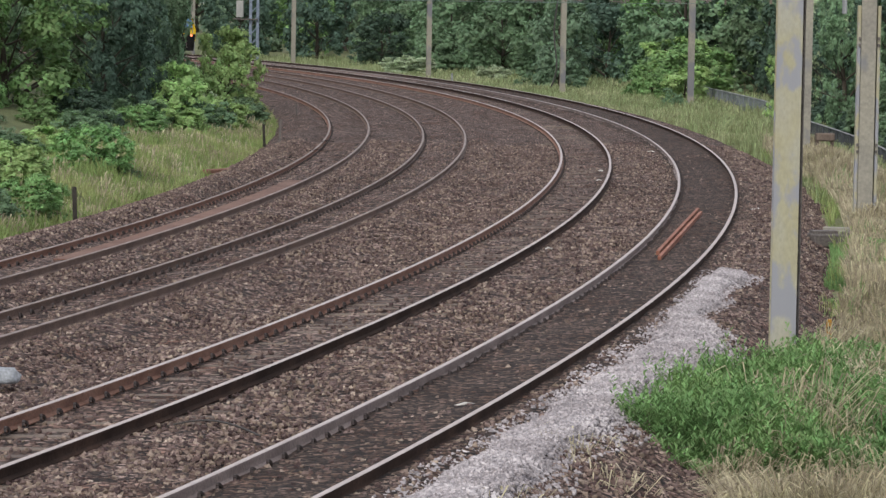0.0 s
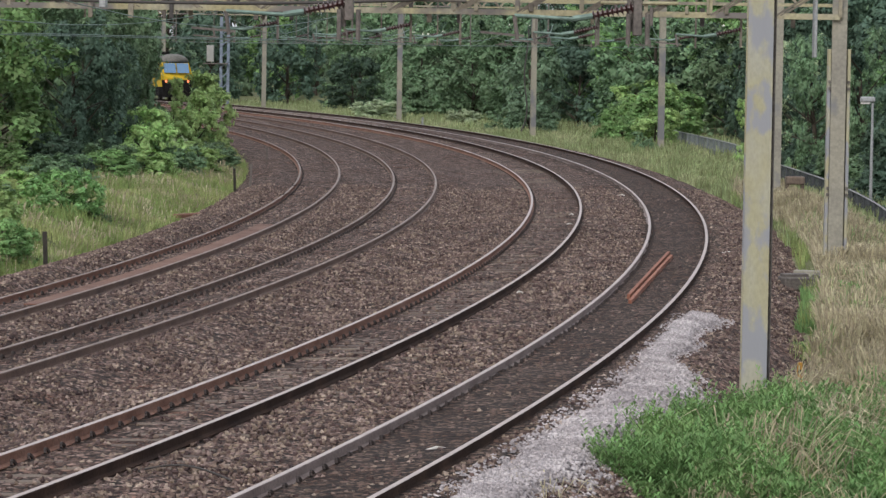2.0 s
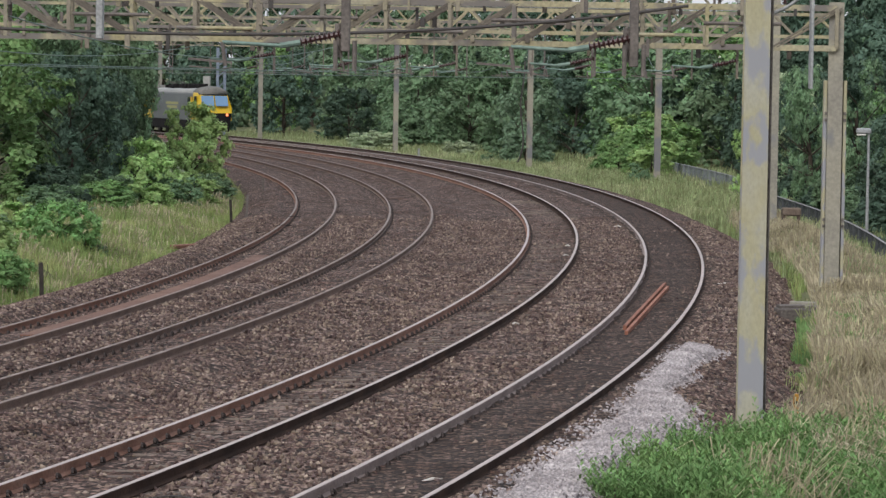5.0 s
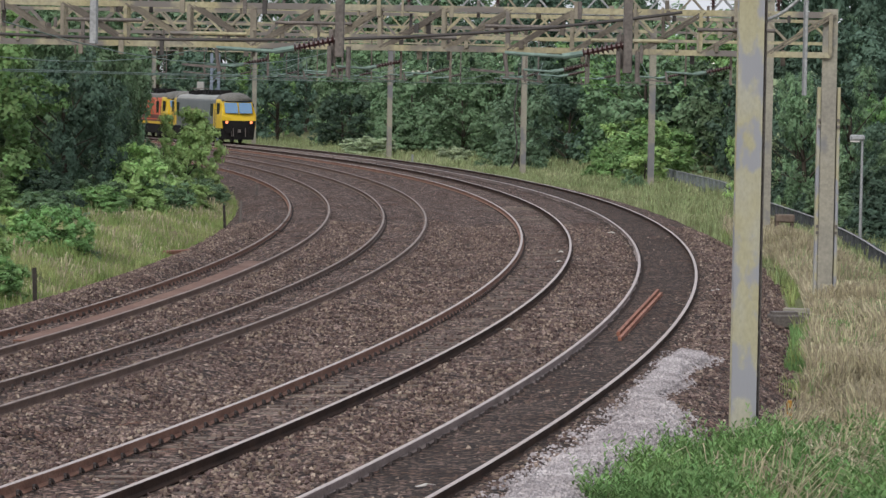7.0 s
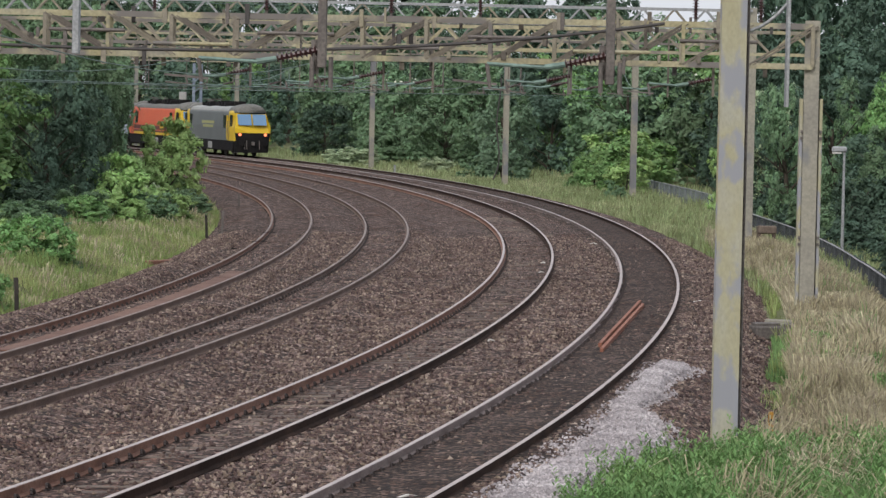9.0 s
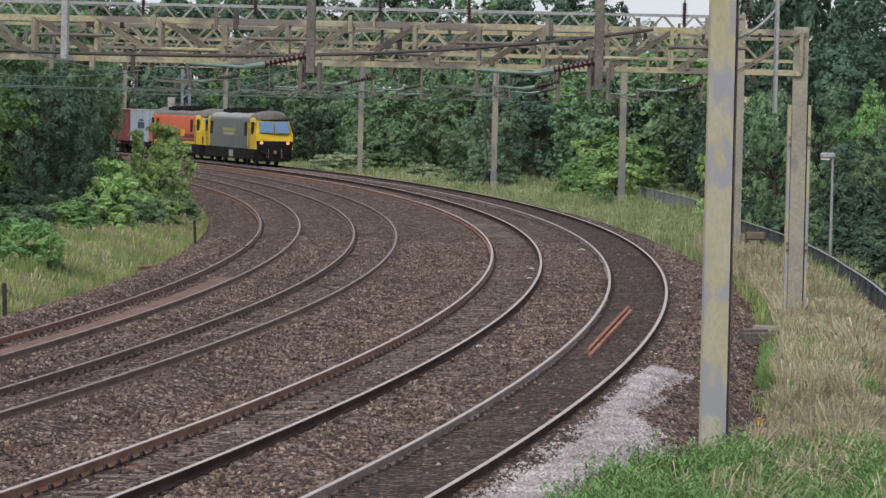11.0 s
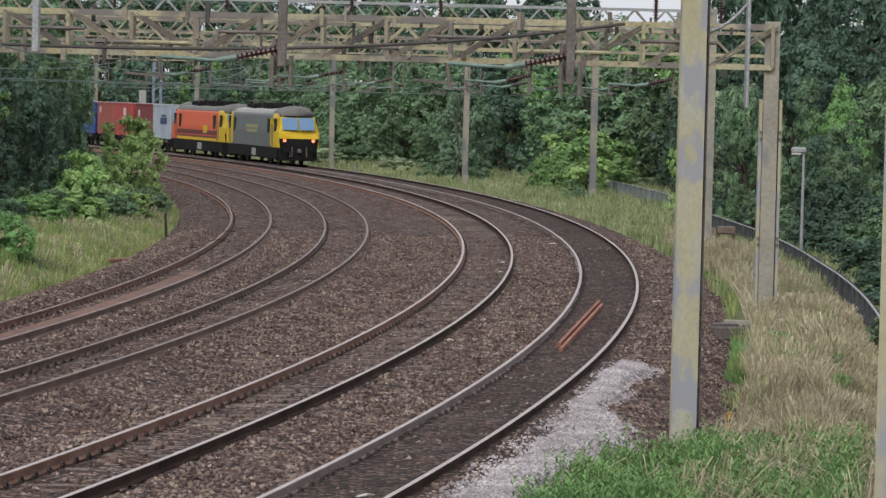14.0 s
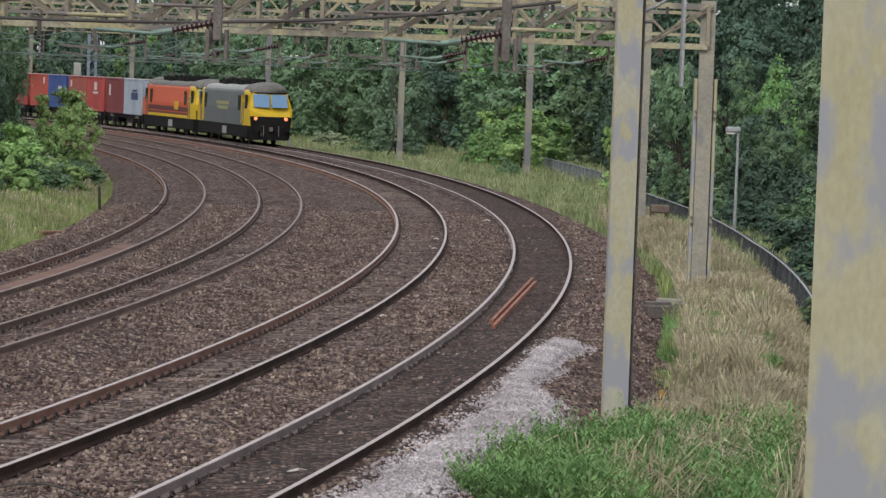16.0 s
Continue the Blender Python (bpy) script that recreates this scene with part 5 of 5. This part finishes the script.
def lineside():
    for s0, s1, o0, o1 in ((71.0, 86.6, 0.34, 0.16), (69.4, 85.2, 0.2, 0.06)):
        x, y, _ = along(np.array((s0, s1)), np.array((o0, o1)))
        bm = bar(bmesh.new(), (x[0], y[0], -0.06), (x[1], y[1], -0.06), 0.065, 0.1)
        tagged(part("scrap_rail", bm, FRESH_RUST, None), "length of orange rusty scrap rail lying between the rails", "rail", "scrap rails")
    # a rusty band of plates inside the goods line
    for i in range(9):
        s = 66 + i * 3.6
        x0, y0, _ = along(s, off_track(3, s) - 0.33)
        x1, y1, _ = along(s + 3.55, off_track(3, s + 3.55) - 0.33)
        ob = part("rusty_plate", bar(bmesh.new(), (x0, y0, -0.14), (x1, y1, -0.14), 0.6, 0.03), PLATE, None)
        tagged(ob, "flat rusty steel plate laid inside the rail", "plate", "plates in the goods line")

    def post(name, s, o, h, w, mat, label, lean=2.0):
        x, y, hd = along(s, o)
        bm = soft_box(-w / 2, w / 2, -w / 2, w / 2, -0.4, h, 0.01)
        ob = part(name, bm, mat, None)
        ob.matrix_world = pose(x, y, float(land(np.array(s), np.array(o))), lean, -lean, 10)
        return tagged(ob, label, "post")

    timber = material("tarred_timber", [(0.03, 0.026, 0.022), (0.07, 0.06, 0.05)], 3, 0.9, 0, 0.4, 20)
    post("marker_post", 82.0, 14.4, 0.95, 0.1, timber, "black tarred marker post in the grass")
    post("fence_post", 128.0, 14.5, 0.95, 0.09, timber, "rusty stub of an old post", 3)
    post("fence_post", 128.6, 14.0, 1.1, 0.08, STEEL, "thin rusted post beside the ballast", -2)
    post("fence_post", 158.0, 13.7, 0.9, 0.07, STEEL, "thin rusted post beside the ballast", 1)
    post("marker_post", 240.0, -4.4, 0.7, 0.12, GALV, "small pale marker post by the far rail", 0)
    # black and yellow marker
    x, y, _ = along(56.0, -3.6)
    t = empty("marker", pose(x, y, -0.72), "orange-yellow marker post with black discs", "marker")
    part("board", soft_box(-0.04, 0.04, -0.02, 0.02, 0, 0.74, 0.01), material("marker_yellow", [(0.55, 0.26, 0.04), (0.65, 0.34, 0.05)], 3, 0.5), t)
    for z in (0.42, 0.6):
        bm = tube(bmesh.new(), (0, -0.02, z), (0, -0.035, z), 0.034, n=12)
        part("disc", bm, BLACK, t)
    # cable troughs and a concrete stub
    for i, (s, o, r) in enumerate(((81.0, -2.8, 20), (81.9, -3.1, -14), (80.2, -3.35, 70))):
        x, y, _ = along(s, o)
        bm = soft_box(-0.32, 0.32, -0.22, 0.22, 0, 0.3, 0.03)
        box(bm, -0.3, 0.3, -0.12, 0.12, 0.3, 0.36)
        ob = part("trough_block", bm, CONCRETE if i == 1 else STEEL, None)
        ob.matrix_world = pose(x, y, -0.5 + 0.02 * i, 3, 0, r)
        tagged(ob, "grey concrete cable trough block tipped on the ballast", "concrete block", "trough blocks")
    x, y, _ = along(125.8, -5.1)
    t = empty("equipment_stand", pose(x, y, -0.4), "weathered brown lineside equipment stand", "equipment box")
    part("box_top", soft_box(-0.33, 0.33, -0.25, 0.25, 0.62, 0.9, 0.04), SLEEPER, t)
    for sx in (-1, 1):
        part("leg", soft_box(sx * 0.26 - 0.05, sx * 0.26 + 0.05, -0.2, 0.2, -0.2, 0.63, 0.01), SLEEPER, t)
    # a bag of stone, a loose cable, scraps
    x, y, _ = along(44.3, 6.05)
    bm = bmesh.new()
    bmesh.ops.create_icosphere(bm, subdivisions=3, radius=0.2)
    for v in bm.verts:
        v.co += v.co.normalized() * noise.noise(v.co * 9) * 0.05
        v.co.x, v.co.z = v.co.x * 1.25, max(v.co.z * 0.7, -0.06)
    ob = part("sack", bm, material("sack_cloth", [(0.3, 0.32, 0.35), (0.42, 0.44, 0.46)], 6, 0.8, 0, 0.5, 30), None, "", True)
    ob.matrix_world = pose(x, y, -0.07)
    tagged(ob, "crumpled grey-blue sack dropped on the ballast", "sack")
    pts = [along(40.2 - 0.6 * u, 2.75 - 1.25 * u) for u in np.linspace(0, 1, 12)]
    tagged(wire("cable_end", "loose black cable end lying on the ballast", [(p[0], p[1], -0.1 + 0.12 * math.sin(i * 0.28)) for i, p in enumerate(pts)], 0.012, CABLE), category="cable")
    pts = [along(86.3 + 1.9 * u, -0.86 - 0.42 * u + 0.22 * math.sin(u * 3.1) * (1 - u)) for u in np.linspace(0, 1, 12)]
    tagged(wire("cable_end", "short curl of white cable lying on the ballast", [(p[0], p[1], -0.085) for p in pts], 0.022, plain("white_cable", (0.66, 0.64, 0.6), 0.6)), category="cable")
    rng = random.Random(8)
    bits = plain("pale_scrap", (0.55, 0.52, 0.48), 0.7)
    for s, o, l in ((43.5, -0.1, 0.35), (44.2, -1.25, 0.5), (72, 2.6, 0.15), (122, 1.1, 0.3), (118, 12.2, 0.5), (112, 12.6, 0.3), (126, 12.2, 0.45), (101, 3.0, 0.2), (107, 3.0, 0.2)):
        x, y, _ = along(s, o)
        a = rng.uniform(0, 3.1)
        dark = o > 12
        bm = bar(bmesh.new(), (-l / 2, 0, 0.02), (0, 0, 0.05), 0.05, 0.02)
        bar(bm, (0, 0, 0.05), (l / 2, l * 0.12, 0.02), 0.05, 0.02)
        ob = part("scrap", bm, BLACK if dark else bits, None)
        ob.matrix_world = pose(x, y, -0.12 if o > -0.9 else -0.2, 0, 0, math.degrees(a))
        tagged(ob, "dark strip of scrap on the ballast" if dark else "pale bent strip of litter on the ballast", "litter", "litter")
    x, y, _ = along(108, 14.4)
    ob = part("timber", soft_box(-0.9, 0.9, -0.1, 0.1, 0, 0.12, 0.02), RUST, None)
    ob.matrix_world = pose(x, y, -0.42, 2, 0, 60)
    tagged(ob, "rusty beam dropped at the edge of the ballast", "beam")


PALE_RAIL = plain("pale_rail", (0.32, 0.32, 0.33), 0.7)


def fence():
    """Dark palisade with a pale top rail, and a street lamp behind it."""
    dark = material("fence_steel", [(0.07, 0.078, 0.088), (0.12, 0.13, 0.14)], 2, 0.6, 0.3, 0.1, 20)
    t = empty("palisade_fence", Matrix(), "dark grey steel palisade fence with a pale top edge", "fence")
    run = np.arange(58, 209, 2.4)
    pts = [along(v, np.interp(v, (58, 106, 141, 156, 178, 192, 208), (-6.1, -6.2, -6.9, -7.4, -10.2, -11.4, -13.0))) for v in run]
    bm = box(bmesh.new(), -0.035, 0.035, -0.005, 0.005, -0.75, 0.2)
    box(bm, -0.018, 0.018, -0.005, 0.005, 0.2, 0.27)
    pale_me = bpy.data.meshes.new("pale")
    bm.to_mesh(pale_me)
    bm.free()
    pale_me.materials.append(dark)
    rest, far = bmesh.new(), bmesh.new()
    # From arc length 150 on the fence takes a paler grey.
    dull = material("far_fence_steel", [(0.2, 0.23, 0.24), (0.28, 0.31, 0.32)], 2, 0.7, 0.2, 0.1, 20)
    for i, (x, y, h) in enumerate(pts[:-1]):
        x1, y1, _ = pts[i + 1]
        turn = -math.degrees(math.atan2(x1 - x, y1 - y)) + 90
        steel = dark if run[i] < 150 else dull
        part("post", soft_box(x - 0.05, x + 0.05, y - 0.05, y + 0.05, -0.75, 0.24, 0.01), steel, t)
        part("top_rail", bar(bmesh.new(), (x, y, 0.24), (x1, y1, 0.24), 0.04, 0.03), PALE_RAIL, t)
        part("bottom_rail", bar(bmesh.new(), (x, y, -0.3), (x1, y1, -0.3), 0.04, 0.05), steel, t)
        for j in range(14):
            u = (j + 0.5) / 14
            m = pose(x + (x1 - x) * u, y + (y1 - y) * u, 0, 0, 0, turn) @ pose(0, -0.05, 0)
            if run[i] < 108:
                ob = new("pale", pale_me)
                ob.parent, ob.matrix_world = t, m
            else:
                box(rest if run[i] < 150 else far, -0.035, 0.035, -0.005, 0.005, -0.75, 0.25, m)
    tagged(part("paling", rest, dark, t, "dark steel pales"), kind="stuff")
    tagged(part("paling", far, dull, t, "paler grey pales of the farther fence"), kind="stuff")
    x, y = 13.3, 120.2
    lamp = empty("street_lamp", pose(x, y, -0.6), "slim grey street lamp with a hooded head", "street lamp")
    part("pole", tube(bmesh.new(), (0, 0, 0), (0, 0, 3.85), 0.06, 0.04, 10), GALV, lamp)
    part("lamp_head", soft_box(-0.42, 0.08, -0.1, 0.1, 3.78, 3.98, 0.05), GALV, lamp, "pale lamp head")
    part("diffuser", soft_box(-0.4, -0.1, -0.08, 0.08, 3.73, 3.78, 0.01), WHITE, lamp)
    # signal column and case far down the line
    x, y, _ = along(305, -4.6)
    sig = empty("signal_mast", pose(x, y, -0.5), "blue-grey lattice signal column with a pale equipment case", "signal mast")
    blue = material("blue_grey_paint", [(0.2, 0.25, 0.33), (0.27, 0.32, 0.4)], 1.5, 0.6, 0, 0.1, 10)
    for dx in (-0.3, 0.3):
        part("leg", soft_box(dx - 0.12, dx + 0.12, -0.1, 0.1, 0, 7.6, 0.01), blue, sig)
    for z in np.arange(0.6, 7.5, 0.9):
        part("brace", bar(bmesh.new(), (-0.3, -0.11, z), (0.3, -0.11, z + 0.6), 0.08), blue, sig)
    part("equipment_case", soft_box(-1.5, -0.9, -0.3, 0.3, 3.8, 5.2, 0.03), PALE_GREY, sig, "pale equipment case")
    part("platform", soft_box(-1.8, 0.3, -0.4, 0.4, 3.6, 3.7, 0.02), STEEL, sig)


lineside()
fence()


def motions():
    for thing, rows in MOVING:
        walk(thing, rows)
    for w, x, y, r in WHEELS:
        rows, last = [], 311.5
        for i in range(161):
            t = i * 0.1
            rows.append((t, pose(x, y, r) @ Matrix.Rotation(-(last - train_s(t)) / r, 4, "X")))
        walk(w, rows)


motions()
